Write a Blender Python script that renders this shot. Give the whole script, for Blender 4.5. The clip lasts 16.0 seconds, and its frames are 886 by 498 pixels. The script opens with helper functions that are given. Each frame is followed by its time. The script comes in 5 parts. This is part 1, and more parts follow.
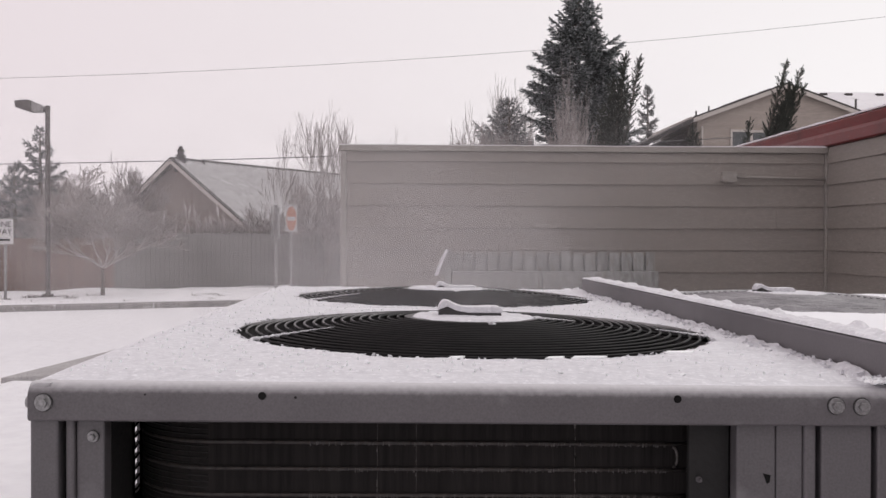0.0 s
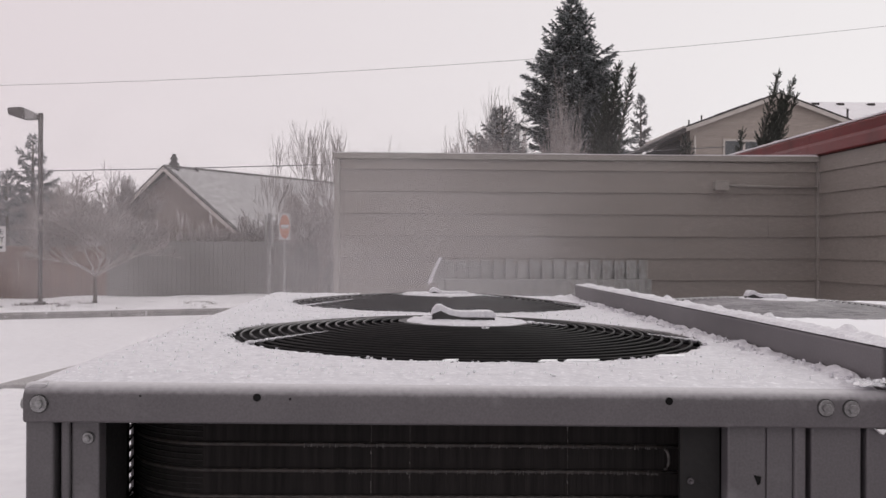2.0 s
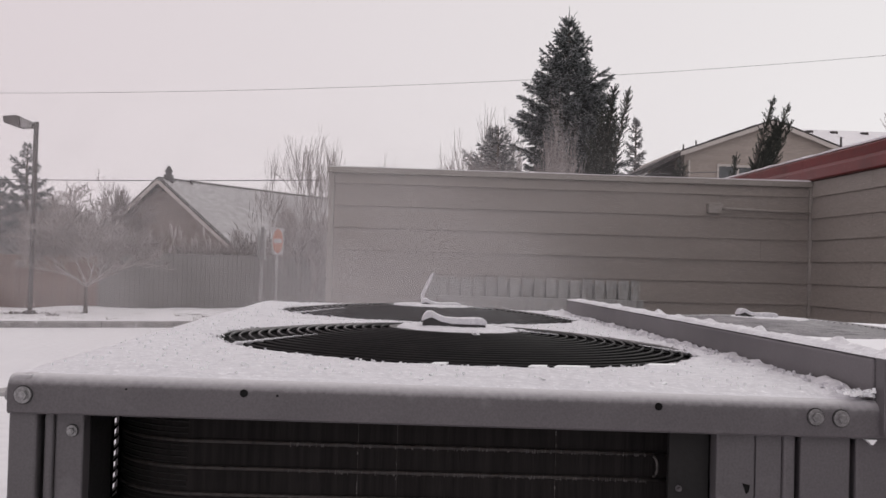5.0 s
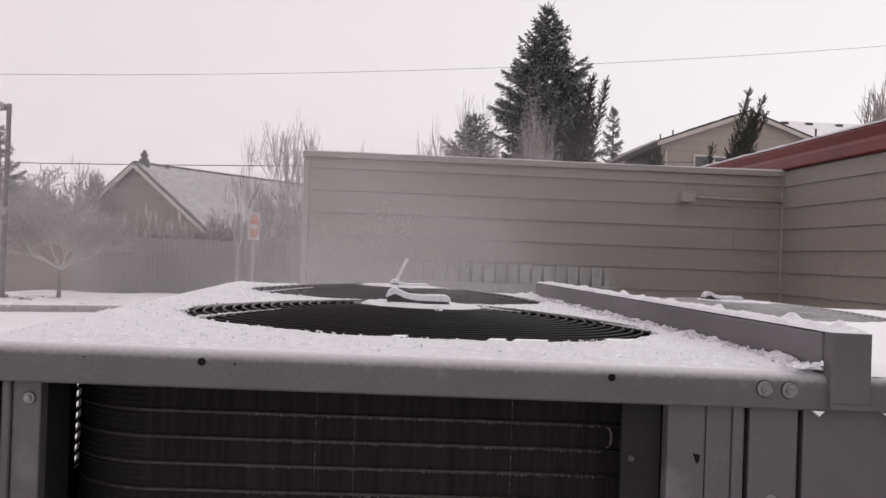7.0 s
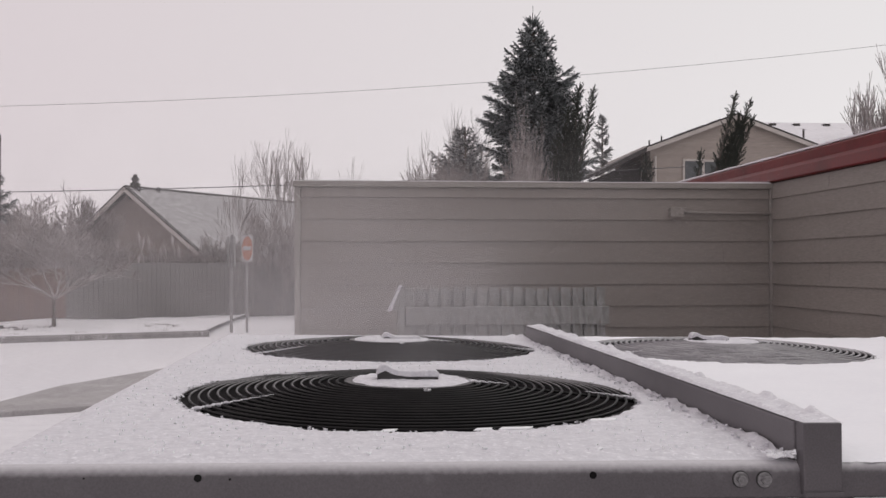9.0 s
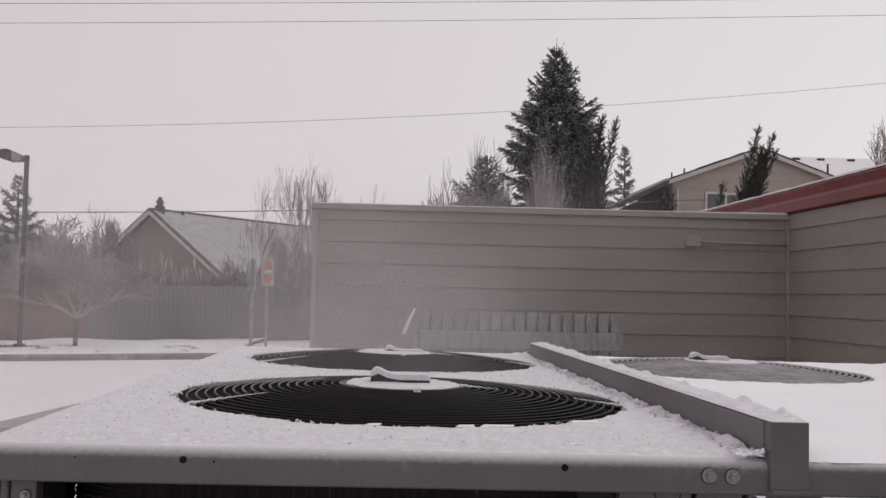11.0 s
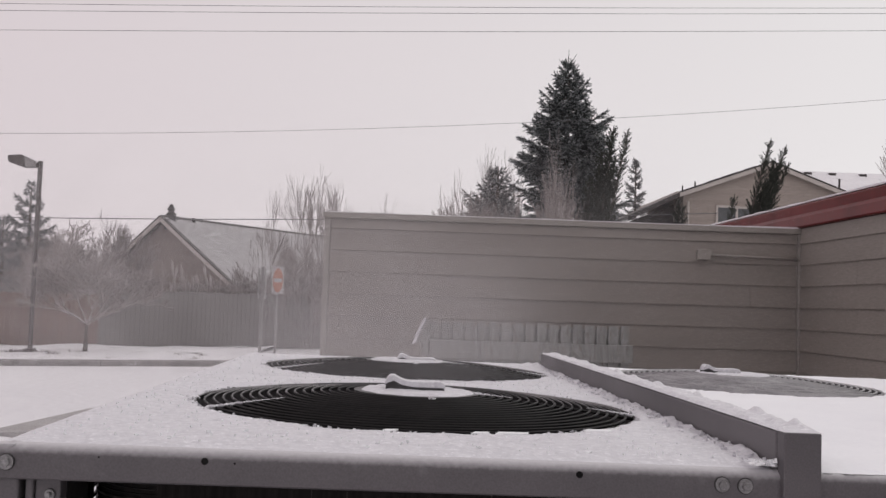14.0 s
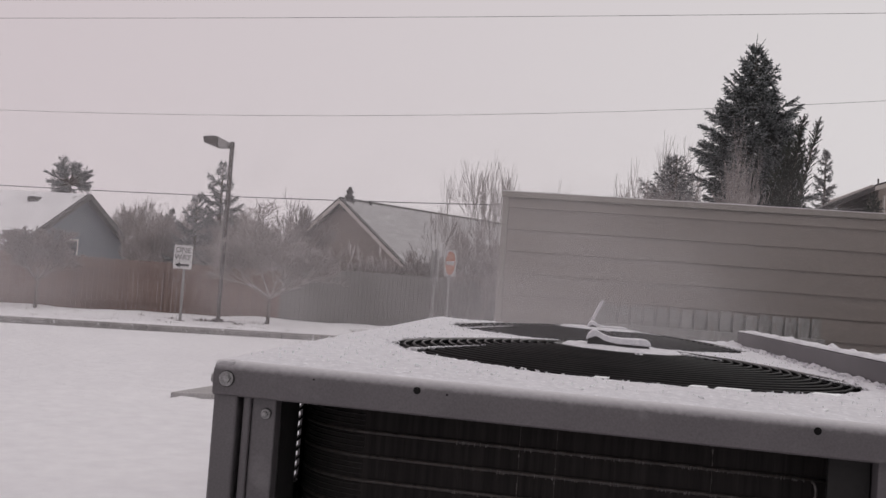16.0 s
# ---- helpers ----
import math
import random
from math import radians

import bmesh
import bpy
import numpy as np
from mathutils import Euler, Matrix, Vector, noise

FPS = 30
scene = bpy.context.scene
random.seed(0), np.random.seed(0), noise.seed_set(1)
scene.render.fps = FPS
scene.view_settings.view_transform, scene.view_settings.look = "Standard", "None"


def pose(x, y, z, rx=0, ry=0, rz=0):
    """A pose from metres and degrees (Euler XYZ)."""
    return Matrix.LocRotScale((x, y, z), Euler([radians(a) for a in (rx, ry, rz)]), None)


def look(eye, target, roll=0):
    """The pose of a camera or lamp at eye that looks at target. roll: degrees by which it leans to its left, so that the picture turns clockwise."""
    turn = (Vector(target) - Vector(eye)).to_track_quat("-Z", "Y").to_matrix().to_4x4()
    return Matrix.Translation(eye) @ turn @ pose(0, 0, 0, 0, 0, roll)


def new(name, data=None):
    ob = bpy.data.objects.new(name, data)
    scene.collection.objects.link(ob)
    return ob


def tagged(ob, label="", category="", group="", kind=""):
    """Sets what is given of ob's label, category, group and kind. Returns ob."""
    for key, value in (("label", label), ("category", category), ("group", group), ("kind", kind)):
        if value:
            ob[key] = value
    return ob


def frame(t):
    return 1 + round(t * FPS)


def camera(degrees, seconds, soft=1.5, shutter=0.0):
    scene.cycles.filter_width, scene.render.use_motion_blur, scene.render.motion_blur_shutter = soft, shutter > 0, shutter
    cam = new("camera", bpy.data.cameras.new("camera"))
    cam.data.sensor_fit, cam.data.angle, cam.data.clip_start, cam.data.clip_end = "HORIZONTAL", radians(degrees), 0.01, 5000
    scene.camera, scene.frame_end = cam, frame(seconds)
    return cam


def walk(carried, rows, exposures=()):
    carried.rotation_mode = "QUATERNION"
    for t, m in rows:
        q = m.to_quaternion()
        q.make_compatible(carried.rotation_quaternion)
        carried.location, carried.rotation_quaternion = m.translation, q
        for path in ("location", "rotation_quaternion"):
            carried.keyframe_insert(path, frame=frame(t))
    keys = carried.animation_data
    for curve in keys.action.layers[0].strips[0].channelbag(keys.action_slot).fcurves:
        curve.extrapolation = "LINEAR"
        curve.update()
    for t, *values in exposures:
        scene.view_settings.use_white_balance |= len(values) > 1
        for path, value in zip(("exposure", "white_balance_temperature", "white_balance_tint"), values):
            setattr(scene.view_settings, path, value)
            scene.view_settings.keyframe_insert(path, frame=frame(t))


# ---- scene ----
cam = camera(50.1, 16.0)
PATH = [
    (0, (-0.048, 0.108, 1.546), (0.041, 2.106, 1.527), 0.1),
    (0.5, (-0.046, 0.101, 1.545), (0.044, 2.099, 1.535), 0.2),
    (1, (-0.047, 0.099, 1.542), (0.051, 2.096, 1.538), 0.5),
    (1.5, (-0.057, 0.098, 1.541), (0.047, 2.096, 1.54), 0.7),
    (2, (-0.049, 0.099, 1.54), (0.054, 2.097, 1.539), 0.2),
    (2.5, (-0.046, 0.095, 1.54), (0.053, 2.093, 1.547), 0.3),
    (3, (-0.049, 0.09, 1.539), (0.036, 2.088, 1.582), 0.7),
    (3.5, (-0.054, 0.099, 1.533), (0.035, 2.096, 1.589), 0.9),
    (4, (-0.059, 0.108, 1.531), (0.053, 2.105, 1.566), 1.2),
    (6.5, (-0.026, 0.092, 1.501), (0.094, 2.088, 1.548), 1.9),
    (7, (-0.026, 0.09, 1.502), (0.139, 2.083, 1.517), 2.0),
    (7.5, (-0.028, 0.079, 1.505), (0.163, 2.07, 1.519), 2.2),
    (8, (-0.024, 0.071, 1.508), (0.173, 2.061, 1.535), 2.1),
    (8.5, (-0.026, 0.061, 1.54), (0.183, 2.05, 1.579), 2.0),
    (9, (-0.017, 0.045, 1.614), (0.16, 2.037, 1.651), -0.1),
    (9.2, (0.004, 0.033, 1.615), (0.124, 2.03, 1.631), 0.3),
    (11.5, (0.028, -0.004, 1.57), (0.156, 1.989, 1.679), 1.3),
    (12, (0.028, -0.002, 1.57), (0.131, 1.993, 1.672), 1.2),
    (12.5, (0.026, -0.004, 1.57), (0.111, 1.992, 1.665), 1.4),
    (13, (0.02, -0.006, 1.568), (0.11, 1.99, 1.666), 2.0),
    (13.5, (0.02, -0.012, 1.569), (0.124, 1.983, 1.672), 2.0),
    (14, (0.015, -0.023, 1.572), (0.125, 1.97, 1.691), 1.8),
    (14.5, (0.01, -0.02, 1.565), (0.107, 1.972, 1.711), 1.9),
    (15, (-0.028, -0.004, 1.551), (-0.057, 1.991, 1.693), 2.5),
    (15.5, (-0.042, 0.026, 1.542), (-0.191, 2.017, 1.646), 3.5),
    (16, (-0.042, 0.03, 1.504), (-0.287, 2.014, 1.58), 4.2),
]
EXPOSURES = [(0, 0.3), (1.5, 0.16), (2.5, 0.2), (3.5, 0.1), (6.5, 0.22), (7.5, 0.33), (8.5, 0.22), (9, 0.06), (12, -0.02), (13, 0.03), (14.5, 0.06), (15.0, -0.03), (15.5, -0.09), (16, -0.11)]
walk(cam, [(r[0], look(*r[1:])) for r in PATH], EXPOSURES)

# ---- world, sun, exposure ----
world = bpy.data.worlds.new("overcast_sky")
scene.world = world
world.use_nodes = True
wn = world.node_tree.nodes
wl = world.node_tree.links
wn.clear()
w_out = wn.new("ShaderNodeOutputWorld")
w_bg = wn.new("ShaderNodeBackground")
w_bg2 = wn.new("ShaderNodeBackground")
w_add = wn.new("ShaderNodeAddShader")
w_sky = wn.new("ShaderNodeTexSky")
w_sky.sky_type = "NISHITA"
w_sky.sun_disc = False
w_sky.sun_elevation = radians(32)
w_sky.sun_rotation = radians(60)
w_bw = wn.new("ShaderNodeRGBToBW")
wl.new(w_sky.outputs[0], w_bw.inputs[0])
wl.new(w_bw.outputs[0], w_bg.inputs[0])
w_bg.inputs[1].default_value = 0.010
# the cloud cover: an even, slightly pink white that thins a little towards the east
w_tc = wn.new("ShaderNodeTexCoord")
w_sep = wn.new("ShaderNodeSeparateXYZ")
w_map = wn.new("ShaderNodeMapRange")
w_map.inputs[1].default_value, w_map.inputs[2].default_value = -0.5, 0.5
w_mix = wn.new("ShaderNodeMix")
w_mix.data_type = "RGBA"
w_mix.inputs[6].default_value = (0.62, 0.545, 0.572, 1)
w_mix.inputs[7].default_value = (0.70, 0.673, 0.680, 1)
wl.new(w_tc.outputs["Generated"], w_sep.inputs[0])
wl.new(w_sep.outputs[0], w_map.inputs[0])
wl.new(w_map.outputs[0], w_mix.inputs[0])
wl.new(w_mix.outputs[2], w_bg2.inputs[0])
w_bg2.inputs[1].default_value = 1.0
wl.new(w_bg.outputs[0], w_add.inputs[0])
wl.new(w_bg2.outputs[0], w_add.inputs[1])
wl.new(w_add.outputs[0], w_out.inputs[0])

sun_data = bpy.data.lights.new("sun", "SUN")
sun_data.energy, sun_data.angle, sun_data.color = 0.5, radians(30), (1.0, 0.97, 0.95)
sun = new("sun", sun_data)
sun.matrix_basis = look((20, 12, 24), (0, 0, 0))


# ---- materials ----
def material(name, c1, c2, scale=8.0, rough=0.6, metal=0.0, bump=0.2, fine=60.0, c3=None, cut=(0.45, 0.62), depth=0.004, stretch=(1, 1, 1), varied=0.0, spec=0.5):
    m = bpy.data.materials.new(name)
    m.use_nodes = True
    n, l = m.node_tree.nodes, m.node_tree.links
    b = n["Principled BSDF"]
    tc = n.new("ShaderNodeTexCoord")
    mp = n.new("ShaderNodeMapping")
    mp.inputs["Scale"].default_value = stretch
    l.new(tc.outputs["Object"], mp.inputs[0])
    big = n.new("ShaderNodeTexNoise")
    big.inputs["Scale"].default_value, big.inputs["Detail"].default_value = scale, 6
    small = n.new("ShaderNodeTexNoise")
    small.inputs["Scale"].default_value, small.inputs["Detail"].default_value = fine, 4
    l.new(mp.outputs[0], big.inputs[0])
    l.new(mp.outputs[0], small.inputs[0])
    ramp = n.new("ShaderNodeMapRange")
    ramp.inputs[1].default_value, ramp.inputs[2].default_value = 0.3, 0.7
    l.new(big.outputs[0], ramp.inputs[0])
    mix = n.new("ShaderNodeMix")
    mix.data_type = "RGBA"
    mix.inputs[6].default_value, mix.inputs[7].default_value = (*c1, 1), (*c2, 1)
    l.new(ramp.outputs[0], mix.inputs[0])
    colour = mix.outputs[2]
    grain = n.new("ShaderNodeMix")
    grain.data_type, grain.blend_type = "RGBA", "OVERLAY"
    grain.inputs[0].default_value = 0.35
    l.new(colour, grain.inputs[6])
    l.new(small.outputs[0], grain.inputs[7])
    colour = grain.outputs[2]
    if c3:
        third = n.new("ShaderNodeTexNoise")
        third.inputs["Scale"].default_value, third.inputs["Detail"].default_value = scale * 2.3, 8
        l.new(mp.outputs[0], third.inputs[0])
        r3 = n.new("ShaderNodeMapRange")
        r3.inputs[1].default_value, r3.inputs[2].default_value = cut
        l.new(third.outputs[0], r3.inputs[0])
        m3 = n.new("ShaderNodeMix")
        m3.data_type = "RGBA"
        m3.inputs[7].default_value = (*c3, 1)
        l.new(r3.outputs[0], m3.inputs[0])
        l.new(colour, m3.inputs[6])
        colour = m3.outputs[2]
    if varied:
        info = n.new("ShaderNodeObjectInfo")
        v = n.new("ShaderNodeMapRange")
        v.inputs[3].default_value, v.inputs[4].default_value = 1 - varied, 1 + varied
        l.new(info.outputs["Random"], v.inputs[0])
        hsv = n.new("ShaderNodeHueSaturation")
        l.new(v.outputs[0], hsv.inputs["Value"])
        l.new(colour, hsv.inputs["Color"])
        colour = hsv.outputs[0]
    l.new(colour, b.inputs["Base Color"])
    rr = n.new("ShaderNodeMapRange")
    rr.inputs[3].default_value, rr.inputs[4].default_value = max(rough - 0.12, 0.03), min(rough + 0.12, 1)
    l.new(small.outputs[0], rr.inputs[0])
    l.new(rr.outputs[0], b.inputs["Roughness"])
    b.inputs["Metallic"].default_value = metal
    b.inputs["Specular IOR Level"].default_value = spec
    if bump:
        bp = n.new("ShaderNodeBump")
        bp.inputs["Strength"].default_value, bp.inputs["Distance"].default_value = bump, depth
        l.new(small.outputs[0], bp.inputs["Height"])
        l.new(bp.outputs[0], b.inputs["Normal"])
    return m


SNOW = material("ground_snow", (0.70, 0.69, 0.715), (0.78, 0.77, 0.79), 0.35, 0.75, bump=0.5, fine=5, depth=0.05)
# whiter snow: the right panel's fuller light is put into the colour
LIT_SNOW = material("lit_panel_snow", (0.85, 0.855, 0.885), (0.90, 0.905, 0.93), 3, 0.6, bump=0.4, fine=90, depth=0.004)
# c3 specks put the snow's bright glints into its colour
ICE = material("granular_snow", (0.59, 0.585, 0.617), (0.72, 0.715, 0.747), 60, 0.42, bump=0.5, fine=260, depth=0.003, c3=(0.87, 0.868, 0.90), cut=(0.56, 0.72))
CLEAR_ICE = material("ice_chip", (0.84, 0.86, 0.88), (0.94, 0.95, 0.96), 30, 0.15, bump=0.3, fine=200, depth=0.002)
GREY = material("grey_enamel", (0.095, 0.0875, 0.094), (0.119, 0.110, 0.117), 9, 0.48, bump=0.12, fine=420, depth=0.001, c3=(0.20, 0.19, 0.20), cut=(0.60, 0.85))
GREY2 = material("grey_panel_enamel", (0.093, 0.0865, 0.092), (0.116, 0.108, 0.115), 5, 0.5, bump=0.12, fine=380, depth=0.001, c3=(0.21, 0.20, 0.21), cut=(0.62, 0.85))
# the cover strip's grey, a little paler than the panels
STRIP = material("paler_grey_enamel", (0.122, 0.114, 0.121), (0.150, 0.140, 0.148), 7, 0.55, bump=0.12, fine=380, depth=0.001)
# near-black: the shade inside the cavities is put into this metal's colour
DARK = material("dark_cavity_shade_metal", (0.007, 0.0065, 0.0065), (0.013, 0.012, 0.012), 12, 0.75, bump=0.2, fine=150)
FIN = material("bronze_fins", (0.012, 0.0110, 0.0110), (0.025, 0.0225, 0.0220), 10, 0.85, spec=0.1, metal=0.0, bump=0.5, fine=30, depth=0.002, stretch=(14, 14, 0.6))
TUBE = material("coil_tube", (0.015, 0.0135, 0.0135), (0.066, 0.061, 0.060), 120, 0.6, metal=0.2, bump=0.3, fine=200, c3=(0.05, 0.04, 0.035))
WIRE = material("black_coated_wire", (0.008, 0.0075, 0.008), (0.015, 0.014, 0.014), 20, 0.6, spec=0.25, bump=0.1, fine=300, depth=0.001)
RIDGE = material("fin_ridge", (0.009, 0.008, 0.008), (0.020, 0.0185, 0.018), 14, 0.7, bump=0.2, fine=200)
HOAR = material("hoar_frost", (0.11, 0.106, 0.108), (0.25, 0.243, 0.247), 22, 0.75, bump=0.5, fine=400, depth=0.001)
FRINGE = material("bent_fin_edges", (0.04, 0.037, 0.036), (0.15, 0.138, 0.133), 200, 0.5, metal=0.3, bump=0.2, fine=300)
FROST_DEEP = material("thick_frost_coating", (0.25, 0.245, 0.255), (0.40, 0.395, 0.405), 14, 0.7, bump=0.4, fine=300, depth=0.001)
SHROUD = material("dull_frosted_shroud", (0.055, 0.051, 0.053), (0.105, 0.099, 0.102), 12, 0.65, bump=0.2, fine=200)
RUBBER = material("black_plastic", (0.022, 0.021, 0.022), (0.04, 0.038, 0.039), 20, 0.45, bump=0.1)
STEEL = material("zinc_steel", (0.20, 0.197, 0.20), (0.34, 0.336, 0.34), 150, 0.34, metal=0.6, bump=0.15, fine=300, depth=0.001)
SIDING = material("taupe_painted_siding", (0.216, 0.193, 0.175), (0.246, 0.221, 0.201), 1.6, 0.7, bump=0.25, fine=55, depth=0.002, stretch=(0.4, 0.4, 2.5), varied=0.03)
TRIM = material("taupe_trim", (0.26, 0.240, 0.220), (0.29, 0.268, 0.247), 3, 0.6, bump=0.15, fine=70, depth=0.002)
RED = material("red_painted_metal", (0.120, 0.017, 0.018), (0.155, 0.024, 0.024), 1.5, 0.42, bump=0.1, fine=40, spec=0.3, c3=(0.09, 0.015, 0.015), cut=(0.5, 0.75))
OLDWOOD = material("weathered_painted_wood", (0.19, 0.192, 0.187), (0.30, 0.302, 0.295), 9, 0.8, bump=0.5, fine=50, c3=(0.17, 0.15, 0.13), cut=(0.55, 0.72), stretch=(3, 3, 0.7), varied=0.08)
FENCE_A = material("reddish_cedar_fence", (0.155, 0.105, 0.090), (0.225, 0.165, 0.145), 3, 0.8, bump=0.4, fine=30, stretch=(3, 3, 0.5), varied=0.10)
FENCE_B = material("grey_weathered_fence", (0.150, 0.140, 0.135), (0.205, 0.195, 0.190), 3, 0.8, bump=0.4, fine=30, stretch=(3, 3, 0.5), varied=0.05)
CONCRETE = material("kerb_concrete", (0.20, 0.19, 0.19), (0.30, 0.285, 0.28), 4, 0.85, bump=0.4, fine=60, c3=(0.6, 0.59, 0.6), cut=(0.6, 0.7))
WALKWAY = material("frost_dusted_concrete", (0.32, 0.305, 0.305), (0.41, 0.395, 0.395), 1.5, 0.85, bump=0.4, fine=40, c3=(0.55, 0.54, 0.55), cut=(0.55, 0.8))
POLE = material("dark_bronze_paint", (0.048, 0.038, 0.037), (0.075, 0.061, 0.058), 4, 0.5, bump=0.1)
POST = material("galvanised_post", (0.22, 0.21, 0.21), (0.31, 0.30, 0.30), 10, 0.5, metal=0.4, bump=0.1)
WHITE = material("white_reflective_sheet", (0.47, 0.455, 0.455), (0.56, 0.545, 0.545), 6, 0.5, bump=0.05)
# sign ink, also the painted darkness of small holes in the unit
BLACKP = material("black_ink_and_hole_shade", (0.010, 0.010, 0.010), (0.018, 0.018, 0.018), 10, 0.9, bump=0.0, spec=0.05)
# sign red lightened in its base colour to stand for fog
SIGNRED = material("fog_paled_sign_red", (0.34, 0.15, 0.105), (0.42, 0.20, 0.14), 7, 0.5, bump=0.05)
LENS = material("lamp_lens", (0.22, 0.205, 0.205), (0.29, 0.275, 0.275), 5, 0.35, bump=0.05)
BROWN_WALL = material("brown_house_siding", (0.180, 0.150, 0.135), (0.225, 0.190, 0.172), 1.2, 0.8, bump=0.3, fine=14, stretch=(0.3, 0.3, 5))
BLUE_WALL = material("slate_blue_siding", (0.105, 0.118, 0.135), (0.135, 0.148, 0.165), 1.2, 0.8, bump=0.3, fine=14, stretch=(0.3, 0.3, 5))
TAN_WALL = material("tan_house_siding", (0.305, 0.264, 0.236), (0.35, 0.305, 0.272), 1.2, 0.8, bump=0.3, fine=14, stretch=(0.3, 0.3, 5))
HOUSE_TRIM = material("house_trim_paint", (0.44, 0.40, 0.37), (0.52, 0.48, 0.45), 3, 0.6, bump=0.1)
# dark roof trim; also holds the shade under eaves in its colour
DARK_TRIM_AND_SHADE = material("dark_trim_and_eave_shade", (0.040, 0.035, 0.035), (0.065, 0.058, 0.056), 3, 0.7, bump=0.2)
ROOF_SNOW = material("frosted_shingles", (0.28, 0.27, 0.275), (0.37, 0.36, 0.365), 1.1, 0.85, bump=0.6, fine=9, depth=0.03, c3=(0.60, 0.59, 0.60), cut=(0.50, 0.80), stretch=(2, 2, 3))
ROOF_WHITE = material("snow_covered_shingles", (0.68, 0.67, 0.69), (0.80, 0.79, 0.81), 0.8, 0.85, bump=0.5, fine=8, depth=0.03, c3=(0.42, 0.41, 0.42), cut=(0.62, 0.75))
GLASS = material("dark_window_glass", (0.06, 0.065, 0.07), (0.09, 0.095, 0.10), 2, 0.08, bump=0.0)
BARK = material("grey_brown_bark", (0.085, 0.070, 0.062), (0.14, 0.118, 0.105), 12, 0.9, bump=0.5, fine=60)
FROST_TWIG = material("frosted_twigs", (0.26, 0.23, 0.22), (0.40, 0.365, 0.36), 3, 0.85, bump=0.3, fine=40)
# pale twigs: frost, with the fog's paling put into the colour too
FROST_HAZE_BUSH = material("frost_and_haze_bush", (0.235, 0.205, 0.197), (0.36, 0.325, 0.32), 2, 0.9, bump=0.3, fine=40)
FROST_DARK = material("half_frosted_twigs", (0.155, 0.130, 0.125), (0.27, 0.24, 0.235), 2.5, 0.9, bump=0.0)
SPRUCE = material("blue_green_spruce_needles", (0.034, 0.041, 0.040), (0.066, 0.078, 0.078), 2.5, 0.8, bump=0.0)
FROST_NEEDLE = material("frosted_needles", (0.20, 0.215, 0.22), (0.36, 0.375, 0.385), 3, 0.85, bump=0.0)
# far needles: distance haze is put into the pale colour along with frost
FROST_HAZE_FAR = material("hoar_and_haze_needles", (0.26, 0.255, 0.258), (0.40, 0.395, 0.40), 2, 0.9, bump=0.0)
JUNIPER = material("dark_juniper_scales", (0.020, 0.024, 0.018), (0.042, 0.047, 0.037), 3, 0.85, bump=0.0)
# green lightened in its base colour to stand for haze
FAR_GREEN = material("frost_and_haze_conifer", (0.11, 0.112, 0.113), (0.19, 0.192, 0.195), 1.5, 0.9, bump=0.0)
DULL_WHITE = material("dull_sign_sheet", (0.36, 0.345, 0.34), (0.44, 0.425, 0.42), 6, 0.6, bump=0.05)
CABLE = material("overhead_cable", (0.10, 0.095, 0.10), (0.14, 0.135, 0.14), 1, 0.6, bump=0.0)


# the folded front edge wears a dusting of frost that thins out down its face
EDGE = GREY.copy()
EDGE.name = "frosted_grey_enamel"
en, el = EDGE.node_tree.nodes, EDGE.node_tree.links
e_b = en["Principled BSDF"]
e_tc = en.new("ShaderNodeTexCoord")
e_xyz = en.new("ShaderNodeSeparateXYZ")
e_lean = en.new("ShaderNodeMath")
e_lean.operation = "MULTIPLY_ADD"
e_lean.inputs[1].default_value = 0.0135
e_noise = en.new("ShaderNodeTexNoise")
e_noise.inputs["Scale"].default_value = 160
e_add = en.new("ShaderNodeMath")
e_add.operation = "MULTIPLY_ADD"
e_add.inputs[1].default_value = 0.004
e_range = en.new("ShaderNodeMapRange")
e_range.inputs[1].default_value, e_range.inputs[2].default_value = 1.382, 1.394
e_mix = en.new("ShaderNodeMix")
e_mix.data_type = "RGBA"
e_mix.inputs[7].default_value = (0.60, 0.59, 0.61, 1)
old = e_b.inputs["Base Color"].links[0].from_socket
el.new(e_tc.outputs["Object"], e_xyz.inputs[0])
el.new(e_tc.outputs["Object"], e_noise.inputs[0])
el.new(e_xyz.outputs[0], e_lean.inputs[0])
el.new(e_xyz.outputs[2], e_lean.inputs[2])
el.new(e_noise.outputs[0], e_add.inputs[0])
el.new(e_lean.outputs[0], e_add.inputs[2])
el.new(e_add.outputs[0], e_range.inputs[0])
el.new(e_range.outputs[0], e_mix.inputs[0])
el.new(old, e_mix.inputs[6])
el.new(e_mix.outputs[2], e_b.inputs["Base Color"])


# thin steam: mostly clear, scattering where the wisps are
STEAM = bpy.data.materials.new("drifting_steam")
STEAM.use_nodes = True
sn_, sl_ = STEAM.node_tree.nodes, STEAM.node_tree.links
sn_.clear()
s_out = sn_.new("ShaderNodeOutputMaterial")
s_mix = sn_.new("ShaderNodeMixShader")
s_clear = sn_.new("ShaderNodeBsdfTransparent")
s_both = sn_.new("ShaderNodeMixShader")
s_both.inputs[0].default_value = 0.5
s_dif = sn_.new("ShaderNodeBsdfDiffuse")
s_tra = sn_.new("ShaderNodeBsdfTranslucent")
s_dif.inputs[0].default_value = s_tra.inputs[0].default_value = (0.90, 0.88, 0.90, 1)
s_tc = sn_.new("ShaderNodeTexCoord")
s_map = sn_.new("ShaderNodeMapping")
s_map.inputs["Scale"].default_value = (0.75, 0.6, 0.95)
s_noise = sn_.new("ShaderNodeTexNoise")
